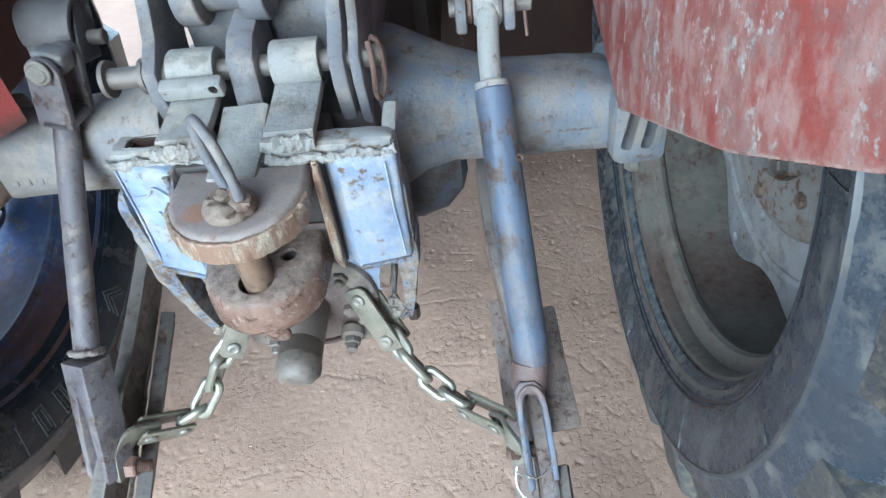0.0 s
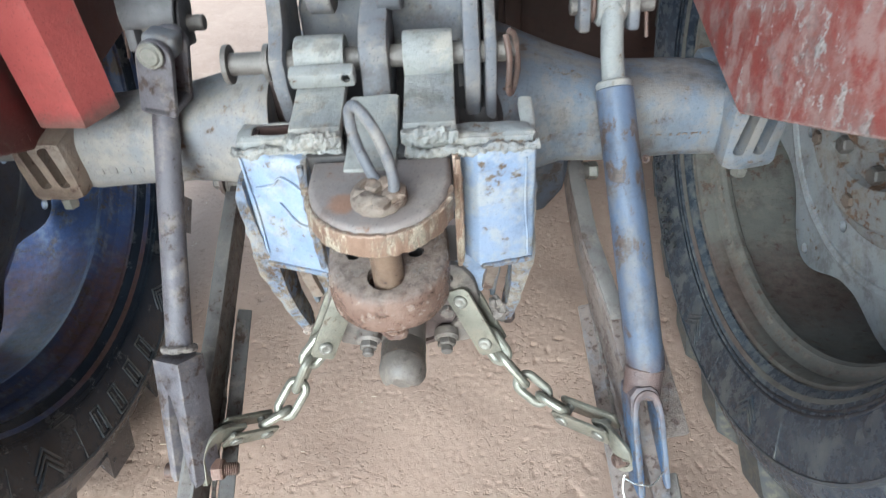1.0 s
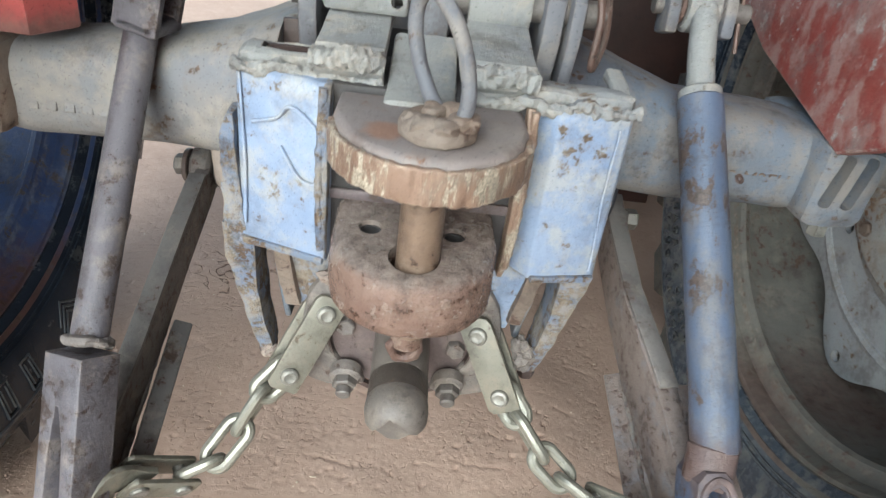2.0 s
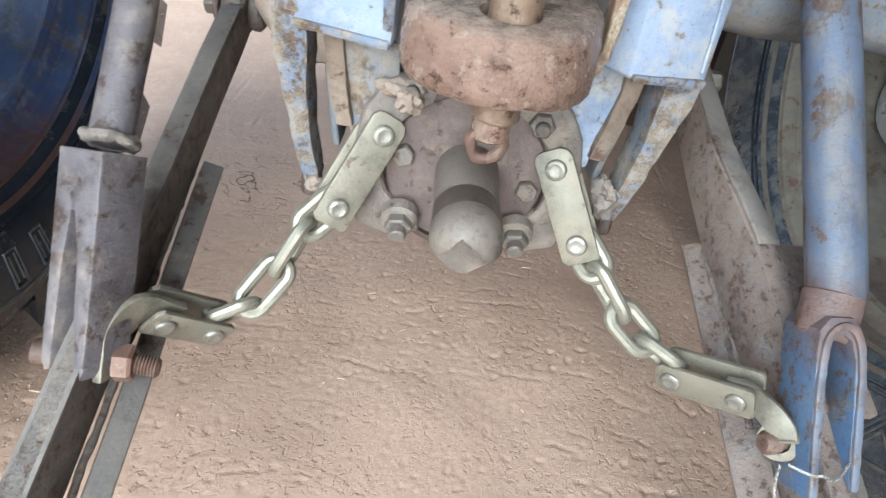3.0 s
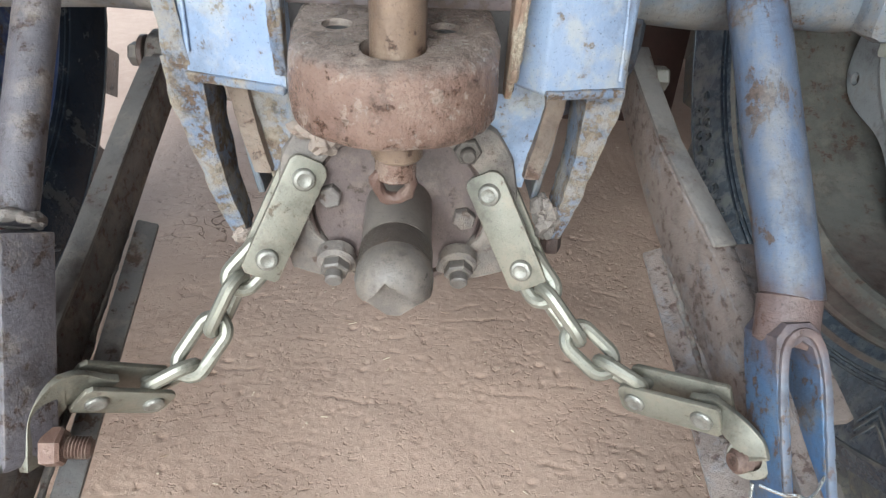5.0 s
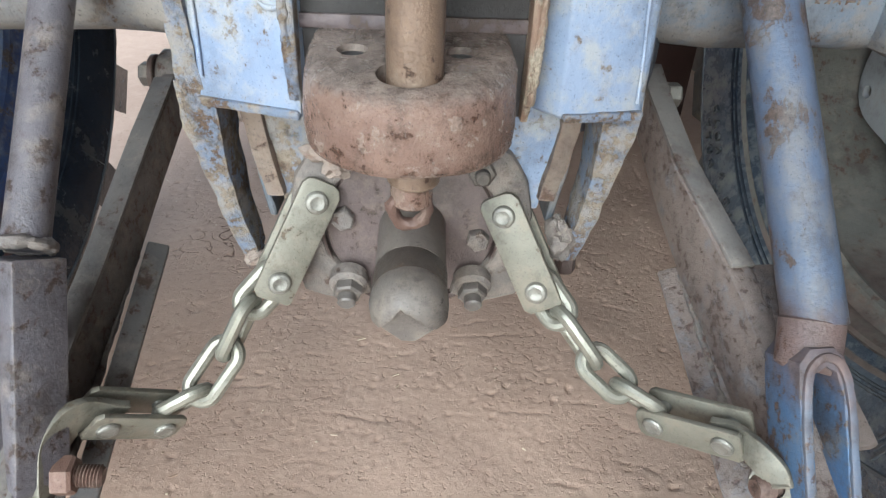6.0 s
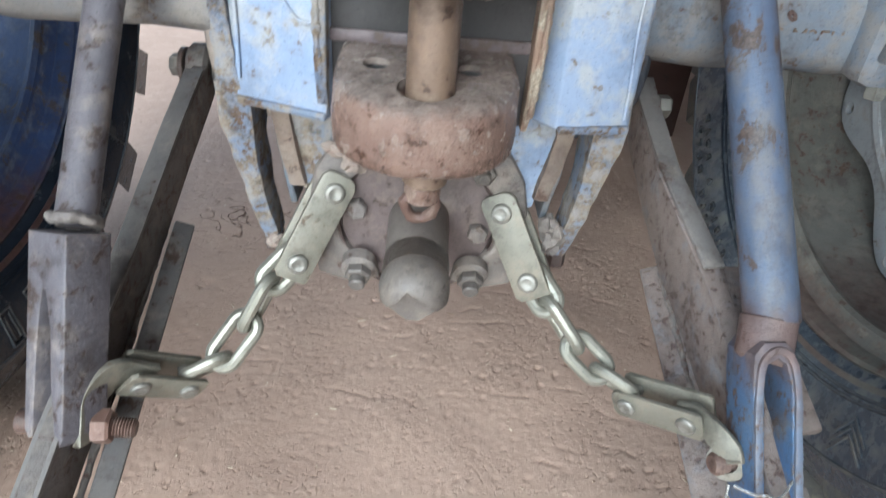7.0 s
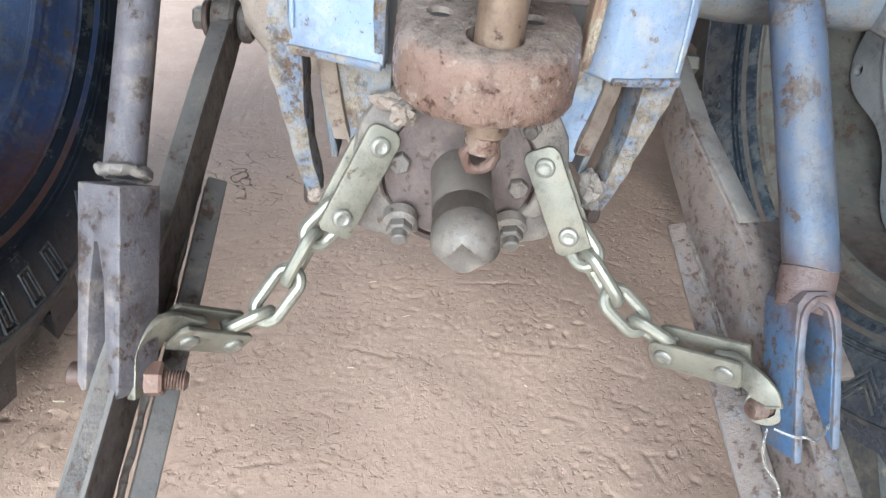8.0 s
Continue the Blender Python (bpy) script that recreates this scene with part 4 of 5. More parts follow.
def lower_jaw():
    """A forging with a top that falls away to a bulging, worn front."""
    outline = [(0.062, -0.024 - 0.038 * k / 6) for k in range(6)]
    outline += [(0.062 * math.cos(a), -0.062 + 0.062 * math.sin(a)) for a in [-math.pi * i / 60 for i in range(61)]]
    outline += [(-0.062, -0.062 + 0.038 * k / 6) for k in range(1, 7)]
    rings = ((0.008, 0.5475), (0.0020, 0.5485), (0.0003, 0.5515), (0.0, 0.560), (0.0002, 0.568), (0.0006, 0.575), (0.0012, 0.581), (0.0024, 0.5855), (0.0046, 0.589), (0.008, 0.5912), (0.014, 0.5926))
    bm = bmesh.new()
    made = []
    for inset, z in rings:
        ring = []
        for x, y in outline:
            d = V((x, min(0.0, y + 0.062)))
            k = max(0.0, 1 - inset / d.length) if y < -0.062 else 1 - 0.55 * inset / 0.062
            yy = -0.062 + (y + 0.062) * k if y < -0.062 else y
            lift = 0.0045 - 0.10 * (-0.06 - yy) if z > 0.575 else 0.0
            ring.append(bm.verts.new((x * k, yy, z + lift * min(1.0, (z - 0.575) / 0.012) if z > 0.575 else z)))
        made.append(ring)
    for a, b in zip(made, made[1:]):
        for i in range(len(outline)):
            j = (i + 1) % len(outline)
            bm.faces.new((a[i], a[j], b[j], b[i]))
    bm.faces.new(made[0][::-1])
    bm.faces.new(made[-1])
    return bm


low = cut(roughen(lower_jaw(), 0.0010, 50),
          rod((-0.033, -0.058, 0.5), (-0.033, -0.058, 0.65), 0.0088), rod((0.029, -0.058, 0.5), (0.029, -0.058, 0.65), 0.0088),
          rod((0.0005, -0.089, 0.5), (0.0005, -0.089, 0.65), 0.0185))
jaw_part = part("lower_jaw", low, M_RUST, clevis, "red-brown worn lower jaw with three holes")
for x in (-0.033, 0.029):
    part("hole_wall", lathe([(0.0072, 0.552), (0.0086, 0.552), (0.0086, 0.594), (0.0072, 0.594)], Matrix.Translation((x, -0.058, 0)), 24, True), M_SHADOWIRON, jaw_part, "dark greasy hole wall")

hpin = thing("hitch_pin", (0.004, -0.084, 0.51), "rusty steel hitch pin with welded ring handle", "hitch pin")
part("shank", roughen(rod((0.003, -0.088, 0.53), (0.003, -0.088, 0.70), 0.0155, 28), 0.0005, 60), M_PINRUST, hpin, "tan rusty round shank")
head = part("head", roughen(lathe([(0, 0), (0.022, 0), (0.025, 0.002), (0.0255, 0.006), (0.0235, 0.010), (0.019, 0.012), (0, 0.013)], Matrix.Translation((0.006, -0.090, 0.687)), 64), 0.0016, 80), M_HUB, hpin, "round pin head with weld spatter")
for x, y, z, r in ((-0.004, -0.102, 0.698, 0.009), (0.010, -0.108, 0.699, 0.008), (0.020, -0.098, 0.700, 0.010), (0.002, -0.088, 0.702, 0.008), (0.014, -0.084, 0.702, 0.009), (-0.010, -0.090, 0.697, 0.007)):
    lump = bmesh.new()
    bmesh.ops.create_icosphere(lump, subdivisions=3, radius=1.0)
    for v in lump.verts:
        v.co *= 1 + 0.5 * noise.noise(v.co * 1.4 + V((x, y, z)) * 120)
    lump.transform(Matrix.Translation((x, y, z)) @ Matrix.Diagonal((r, r, r * 0.6, 1)))
    part("weld_lump", lump, M_HUB, head)
base, top_end = V((0.017, -0.094, 0.698)), V((-0.010, -0.063, 0.766))
ring_u = top_end - base
ring_n = V((0.7, 0.7, 0.1)).normalized()
ring_w = ring_n.cross(ring_u).normalized()
loop = [(base + top_end) / 2 + ring_u * 0.5 * math.cos(2 * math.pi * i / 48) + ring_w * 0.021 * math.sin(2 * math.pi * i / 48) for i in range(48)]
part("ring_handle", tube(loop, 0.0049, 12, True, 0.12), M_GREYCAST, hpin, "bent round-bar ring handle")
part("tip", rod((0.002, -0.088, 0.552), (0.002, -0.088, 0.516), 0.0125, 20), M_RUST, hpin)
eye = [(0.001 + 0.0105 * math.cos(2 * math.pi * i / 20), -0.090 - 0.003 * math.sin(2 * math.pi * i / 20), 0.513 + 0.0125 * math.sin(2 * math.pi * i / 20)) for i in range(20)]
part("eye", tube(eye, 0.0040, 10, True, 0.6), M_RUSTBOLT, hpin, "rusty split ring")

# ---------------------------------------------------------------- power take-off
pto = thing("power_take_off", (0, 0.01, 0.437), "mauve-brown flange with grey plastic shaft cap", "shaft cover")
part("flange", roughen(lathe([(0, 0), (0.066, 0), (0.069, 0.004), (0.069, 0.03), (0, 0.03)], frame_of((0, 0.014, 0.437), (0, 1, 0)), 44), 0.0008, 40), M_FLANGEDARK, pto)
# the shadow in the flange groove is drawn as a dark ring
part("groove_shade", lathe([(0.0685, -0.002), (0.0735, -0.002), (0.0735, 0.004), (0.0685, 0.004)], frame_of((0, 0.0125, 0.437), (0, 1, 0)), 48, True), M_DARKIRON, pto, "dark ring standing in for the shadowed groove round the flange")
axis = V((0, -1, -0.07)).normalized()
cap_m = frame_of((0.001, 0.016, 0.4385), axis)
cap = part("shaft_cap", lathe([(0.0, 0), (0.0245, 0), (0.0262, 0.003), (0.0258, 0.062), (0.0, 0.062)], cap_m, 40), M_CAP, pto, "dusty grey moulded cap")
band = lathe([(0.0, 0.062), (0.0259, 0.062), (0.0261, 0.065), (0.0262, 0.083), (0.0258, 0.085), (0, 0.085)], cap_m, 48)
part("band", roughen(band, 0.0008, 60), M_CAPBAND, cap, "dark oily band")
nose = lathe([(0.0, 0.085), (0.0258, 0.085), (0.0268, 0.088), (0.0270, 0.096), (0.0262, 0.102), (0.0235, 0.109), (0.0180, 0.115), (0.0125, 0.1175), (0.0, 0.118)], cap_m, 48)
notch = box((0.06, 0.06, 0.05), cap_m @ Matrix.Translation((0.0, 0.0150 - 0.0424, 0.1285)) @ Matrix.Rotation(0.12, 4, "Z") @ Matrix.Rotation(math.pi / 4, 4, "Z"), 0.0)
facets = [box((0.09, 0.03, 0.05), cap_m @ Matrix.Translation((0, 0, 0.1085)) @ Matrix.Rotation(radians(a), 4, "Z") @ Matrix.Translation((0, -0.0365, 0)) @ Matrix.Rotation(radians(-32), 4, "X"), 0.0) for a in (-42, 42)]
part("nose", roughen(cut(nose, notch, *facets), 0.0006, 60), M_CAPNOSE, cap, "rounded nose with a stepped end")
for x, z in ((-0.053, 0.447), (0.053, 0.43)):
    b = part("flange_bolt", roughen(hexagon((x, 0.013, z), (0, -1, 0.05), 0.0095, 0.008, 0.3), 0.0012, 90, 1), M_ANCHOR, pto)

# ---------------------------------------------------------------- check chains
def anchor(s):
    th = thing("chain_anchor", (s * 0.06, 0.0, 0.39), "rusty cast chain anchor bolted beside the shaft flange", "bracket", "chain anchors")
    out = [(0.030, 0.512), (0.052, 0.517), (0.074, 0.505), (0.088, 0.482), (0.094, 0.452), (0.089, 0.425), (0.094, 0.400), (0.088, 0.378), (0.056, 0.368), (0.032, 0.376),
           (0.034, 0.388), (0.052, 0.398), (0.066, 0.414), (0.0725, 0.437), (0.068, 0.462), (0.052, 0.482), (0.034, 0.494)]
    part("casting", roughen(prism([(s * x, z) for x, z in out], 0.02, xz(0.018), 0.004), 0.0012, 45, 1), M_ANCHOR, th)
    zt = 0.491 if s > 0 else 0.505
    part("upper_bolt", join(hexagon((s * 0.052, 0.009, zt), (0, -1, 0.1), 0.0105, 0.008), rod((s * 0.052, 0.002, zt), (s * 0.052, -0.006, zt), 0.006, 14)), M_BOLT, th)
    part("lower_boss", rod((s * 0.05, 0.012, 0.395), (s * 0.05, -0.004, 0.391), 0.0155, 24, 0.003), M_ANCHOR, th)
    part("lower_bolt", join(hexagon((s * 0.05, -0.003, 0.391), (0, -1, -0.3), 0.0118, 0.009, 0.2), rod((s * 0.05, -0.01, 0.389), (s * 0.05, -0.02, 0.386), 0.0072, 16)), M_BOLT, th)
    return th


def flat_link(a, b, normal, half_w, over, thick):
    """A rounded flat plate whose two holes lie at a and b."""
    a, b = V(a), V(b)
    d = b - a
    m = frame_of(a, normal, d)
    length = d.length
    w = half_w
    out = [(-over, -w * 0.55), (-over * 0.9, -w * 0.82), (-over * 0.62, -w), (length + over * 0.72, -w), (length + over, -w * 0.72), (length + over, w * 0.85), (length + over * 0.85, w), (-over * 0.5, w), (-over * 0.85, w * 0.8), (-over, w * 0.45)]
    return prism(out, thick, m, 0.001)


def oval(a, b, flat, wire, width):
    """A chain link that hangs between the contact points a and b and lies square to flat."""
    a, b = V(a), V(b)
    d = (b - a).normalized()
    n = V(flat)
    n = (n - d * n.dot(d)).normalized()
    s = d.cross(n)
    c, half = (a + b) / 2, (b - a).length / 2 + wire
    r = width / 2 - wire
    straight = max(half - r, 0.002)
    pts = []
    for i in range(15):
        t = -math.pi / 2 + math.pi * i / 14
        pts.append(c + d * (straight + r * math.cos(t)) + s * (r * math.sin(t)))
    for i in range(15):
        t = math.pi / 2 + math.pi * i / 14
        pts.append(c + d * (-straight + r * math.cos(t)) + s * (r * math.sin(t)))
    return tube(pts, wire, 10, True)


def check_chain(s, top, bot, joints, p1, p2, hook, hook_n, hook_w):
    th = thing("check_chain", hook[-1], "zinc-plated check chain with flat shackles and oval links", "chain", "check chains")
    top, bot, p1, p2 = V(top), V(bot), V(p1), V(p2)
    n = V((-s * 0.38, -0.9, 0.35))
    d = (bot - top).normalized()
    n = (n - d * n.dot(d)).normalized()
    for k, off in ((0, 0.0), (1, 0.024)):
        part("side_plate", flat_link(top - n * off, bot - n * off, n, 0.0155, 0.0165, 0.005), M_ZINC, th, "flat zinc shackle plate")
    for p in (top, bot):
        rv = part("rivet", dome(p + n * 0.003, n, 0.0088, 0.0045), M_STUD, th)
        part("rivet_shaft", rod(p, p - n * 0.028, 0.006, 14), M_STUD, rv)
    pts = [bot - n * 0.012 - d * 0.002] + [V(j) for j in joints] + [(p1 + p2 * 0) + V((0, 0.010, 0.008))]
    eye_dir = V((0.0, -0.72, 0.69))
    for i in range(4):
        a, b = pts[i], pts[i + 1]
        dd = (b - a).normalized()
        flat = eye_dir if i % 2 == 0 else eye_dir.cross(dd)
        if i == 0:
            flat = n
        part("link", oval(a, b, flat, 0.0056, 0.034), M_CHAIN, th)
    m = V((0.2, -0.95, -0.1)) if s < 0 else V((-0.3, -0.9, -0.05))
    e = (p2 - p1).normalized()
    m = (m - e * m.dot(e)).normalized()
    for off in (0.0, 0.023):
        part("side_plate", flat_link(p1 - m * off, p2 - m * off, m, 0.0142, 0.0135, 0.0045), M_ZINC, th, "flat zinc shackle plate")
    for p in (p1, p2):
        rv = part("rivet", dome(p + m * 0.0025, m, 0.0082, 0.004), M_STUD, th)
        part("rivet_shaft", rod(p, p - m * 0.024, 0.0055, 14), M_STUD, rv)
    pts = curve_points([p2 - m * 0.0105 - e * 0.012, p2 - m * 0.0105 + e * 0.004] + [V(h) for h in hook], 24)
    k = len(pts) - 1
    ns = [m.lerp(V(hook_n), min(1.0, max(0.0, (i / k - 0.12) * 1.7))) for i in range(k + 1)]
    part("hook_strap", strap(pts, ns, hook_w, 0.0062, 0.0015), M_ZINC, th, "twisted flat zinc strap")
    return th


anchor(-1)
anchor(1)
check_chain(-1, (-0.071, 0.0, 0.467), (-0.100, -0.021, 0.408), [(-0.124, -0.026, 0.388), (-0.142, -0.037, 0.353), (-0.163, -0.058, 0.326)],
            (-0.188, -0.075, 0.306), (-0.215, -0.100, 0.333), [(-0.231, -0.108, 0.350), (-0.240, -0.124, 0.342), (-0.241, -0.136, 0.325), (-0.241, -0.142, 0.314)], (1, -0.1, 0.1), 0.028)
check_chain(1, (0.071, 0.001, 0.458), (0.099, -0.020, 0.403), [(0.119, -0.030, 0.386), (0.143, -0.046, 0.358), (0.168, -0.060, 0.340)],
            (0.190, -0.083, 0.325), (0.227, -0.116, 0.342), [(0.243, -0.132, 0.349), (0.251, -0.144, 0.344), (0.254, -0.150, 0.338)], (-0.8, -0.1, 0.5), 0.020)
right_chain = [o for o in bpy.data.objects if o.name.startswith("check_chain") and o.location.x > 0][0]
part("hook_eye", roughen(lathe([(0.0085, -0.003), (0.0145, -0.003), (0.0155, 0.0), (0.0145, 0.003), (0.0085, 0.003)], frame_of((0.252, -0.145, 0.334), (-0.62, -0.62, 0.48)), 32, True), 0.0006, 80), M_ZINC, right_chain, "flat eye worn bright round the bolt")

# ---------------------------------------------------------------- lower links
def lower_link(s):
    th = thing("lower_link", (s * 0.255, -0.1, 0.3), "rusty flat-bar lower link with welded stiffener angle", "linkage arm", "lower links")
    if s < 0:
        pts = [(-0.245, 0.226, 0.472), (-0.246, 0.20, 0.462), (-0.249, 0.13, 0.432), (-0.253, 0.0, 0.372), (-0.260, -0.15, 0.308), (-0.262, -0.42, 0.195)]
        w = [0.040, 0.046, 0.05, 0.054, 0.056, 0.058]
        part("bar", strap(pts, [(1, 0, 0)] * 6, w, 0.017, 0.003), M_LINKTOP, th, "dark rusty flat bar")
        part("upper_edge", strap([(x, y, z + 0.028) for x, y, z in pts[1:]], [(0, 0.4, 1)] * 5, 0.0195, 0.004, 0.001), M_BARTOP, th)
        part("end_eye", rod((-0.262, 0.24, 0.478), (-0.238, 0.24, 0.478), 0.028, 28, 0.004), M_LINKTOP, th)
        part("ball", rod((-0.236, 0.24, 0.478), (-0.222, 0.24, 0.478), 0.021, 24, 0.004), M_LINKTOP, th)
        b = part("link_bolt", hexagon((-0.272, 0.239, 0.481), (-1, 0, 0), 0.0125, 0.012), M_BOLT, th)
        part("washer", rod((-0.272, 0.239, 0.481), (-0.266, 0.239, 0.481), 0.02, 22, 0.001), M_DARKIRON, b)
        sp = [(-0.232, 0.078, 0.374), (-0.232, -0.14, 0.280), (-0.234, -0.42, 0.160)]
        part("stiffener", strap(sp, [(0.35, 0, 1)] * 3, 0.019, 0.012, 0.002), M_BARTOP, th, "worn blue-grey angle iron")
        part("stiffener_web", strap([(x - 0.006, y, z - 0.014) for x, y, z in sp], [(1, 0, 0)] * 3, 0.028, 0.01, 0.002), M_DARKIRON, th)
        part("weld_bead", bead([(-0.246, 0.07, 0.378), (-0.246, -0.1, 0.304), (-0.247, -0.3, 0.218)], 0.003, 0.7), M_LINKTOP, th)
        holes = [(0.10, 0.42), (0.05, 0.397), (0.155, 0.445), (-0.27, 0.262)]
        xin = -0.2478
    else:
        pts = [(0.236, 0.225, 0.482), (0.236, 0.18, 0.466), (0.242, 0.10, 0.430), (0.264, -0.005, 0.374), (0.286, -0.155, 0.300), (0.300, -0.42, 0.186)]
        w = [0.052, 0.052, 0.060, 0.084, 0.074, 0.052]
        part("bar", roughen(strap(pts, [(1, 0, 0)] * 6, w, 0.020, 0.003), 0.0008, 40), M_LINKRUST, th, "mottled rusty flat bar")
        part("upper_edge", strap([(x, y, z + 0.5 * k * 1.09) for (x, y, z), k in zip(pts[:4], w)], [(0, 0.4, 1)] * 4, 0.0215, 0.004, 0.001), M_BARTOP, th)
        ledge = [(0.290, 0.012, 0.408), (0.296, -0.05, 0.386), (0.308, -0.13, 0.352)]
        part("ledge", roughen(strap(ledge, [(0.0, 0.4, 1)] * 3, 0.044, 0.012, 0.003), 0.0012, 60), M_LINKRUST, th, "crusted welded ledge")
        part("weld_bead", bead([(0.272, 0.006, 0.412), (0.280, -0.03, 0.398), (0.290, -0.07, 0.382)], 0.004, 0.8), M_LINKRUST, th)
        part("end_eye", rod((0.226, 0.222, 0.482), (0.248, 0.222, 0.482), 0.027, 28, 0.004), M_LINKTOP, th)
        b = part("link_bolt", hexagon((0.258, 0.221, 0.481), (1, 0, 0), 0.013, 0.013), M_STUD, th)
        part("washer", rod((0.248, 0.221, 0.481), (0.258, 0.221, 0.481), 0.012, 18, 0.001), M_BOLT, b)
        sp = [(0.246, 0.072, 0.364), (0.262, -0.14, 0.272), (0.286, -0.42, 0.155)]
        part("stiffener", strap(sp, [(-0.5, 0, 1)] * 3, 0.032, 0.012, 0.002), M_LINKRUST, th, "rusty angle iron")
        part("outer_rail", strap([(0.303, -0.16, 0.325), (0.316, -0.42, 0.212)], [(-0.3, 0, 1)] * 2, 0.014, 0.012, 0.002), M_LINKTOP, th)
        part("weld_bead", bead([(0.247, 0.06, 0.366), (0.262, -0.1, 0.297)], 0.003, 0.7), M_LINKTOP, th)
        holes, xin = [(-0.29, 0.25)], 0.276
    for y, z in holes:
        part("hole_rim", lathe([(0.0045, -0.001), (0.008, -0.001), (0.008, 0.0015), (0.0045, 0.001)], frame_of((xin, y, z), (-s, 0, 0), (0, 1, 0)), 16, True), M_LINKTOP, th)
    return th


lower_link(-1)
lower_link(1)

# ---------------------------------------------------------------- lift rods
def left_rod():
    th = thing("lift_rod", (-0.256, -0.14, 0.32), "grey painted round lift rod with forked ends", "lift rod", "lift rods")
    a, b = V((-0.262, 0.136, 0.668)), V((-0.256, -0.060, 0.458))
    part("rod", rod(a, b, 0.0148, 26), M_ROD, th)
    d = (b - a).normalized()
    side = V((1, 0, 0))
    over = d.cross(side).normalized()
    ring = [b - d * 0.003 + side * 0.0155 * math.cos(2 * math.pi * k / 40) + over * 0.0155 * math.sin(2 * math.pi * k / 40) for k in range(40)]
    part("collar", tube(ring, 0.0042, 12, True, 0.75), M_WELDDULL, th, "lumpy weld round the rod")
    fd = V((0.0, -0.075, -0.135)).normalized()
    m = frame_of((-0.258, -0.064, 0.454), fd, (1, -0.55, 0))
    flip = Matrix(((1, 0, 0, 0), (0, 0, -1, 0), (0, 1, 0, 0), (0, 0, 0, 1)))
    out = [(-0.0205, 0), (0.0205, 0), (0.021, 0.08), (0.021, 0.15), (0.018, 0.157), (0.012, 0.155), (0.006, 0.11), (0.005, 0.07), (-0.001, 0.042), (-0.004, 0.042), (-0.009, 0.08), (-0.012, 0.155), (-0.017, 0.157), (-0.021, 0.15), (-0.021, 0.08)]
    part("lower_fork", roughen(prism(out, 0.038, m @ flip, 0.002), 0.0006, 40), M_ROD, th, "forged fork with tapered slot")
    bolt = part("fork_bolt", rod((-0.295, -0.134, 0.324), (-0.226, -0.134, 0.322), 0.0095, 18), M_RUSTBOLT, th, "rusty fork bolt")
    part("nut", roughen(bev(hexagon((-0.2375, -0.134, 0.322), (1, 0.1, -0.05), 0.0142, 0.0125), 0.002), 0.0005, 90), M_NUT, bolt, "pink-brown rusted nut")
    part("thread", thread((-0.2265, -0.133, 0.321), (-0.208, -0.131, 0.318), 0.0082), M_RUSTBOLT, bolt)
    # upper fork: two cheeks joined by a bridge
    um = frame_of(a + V((0.004, 0, 0)), V((0.24, 0.05, 1)), (1, -0.08, 0))
    u = join(*[prism([(-0.020, 0.0), (0.020, 0.0), (0.020, 0.064)] + [(0.020 * math.cos(k), 0.066 + 0.020 * math.sin(k)) for k in (0.4, 0.8, 1.2, 1.57, 1.94, 2.34, 2.74)] + [(-0.020, 0.064)], 0.010, um @ Matrix.Translation((0, q, 0)) @ Matrix.Rotation(math.pi / 2, 4, "X"), 0.002) for q in (-0.022, 0.022)],
             box((0.040, 0.054, 0.014), um @ Matrix.Translation((0, 0, 0.004)), 0.005, 3))
    part("upper_fork", u, M_ROD, th, "U-shaped upper fork")
    part("fork_pin", join(rod(um @ V((0, -0.036, 0.072)), um @ V((0, 0.036, 0.072)), 0.011, 24, 0.002), rod(um @ V((0, -0.034, 0.072)), um @ V((0, -0.03, 0.072)), 0.0145, 24, 0.001)), M_STUD, th)
    part("knuckle", box((0.036, 0.03, 0.026), um @ Matrix.Translation((0, 0.0, 0.074)), 0.006, 3), M_GREYCAST, th)
    return th


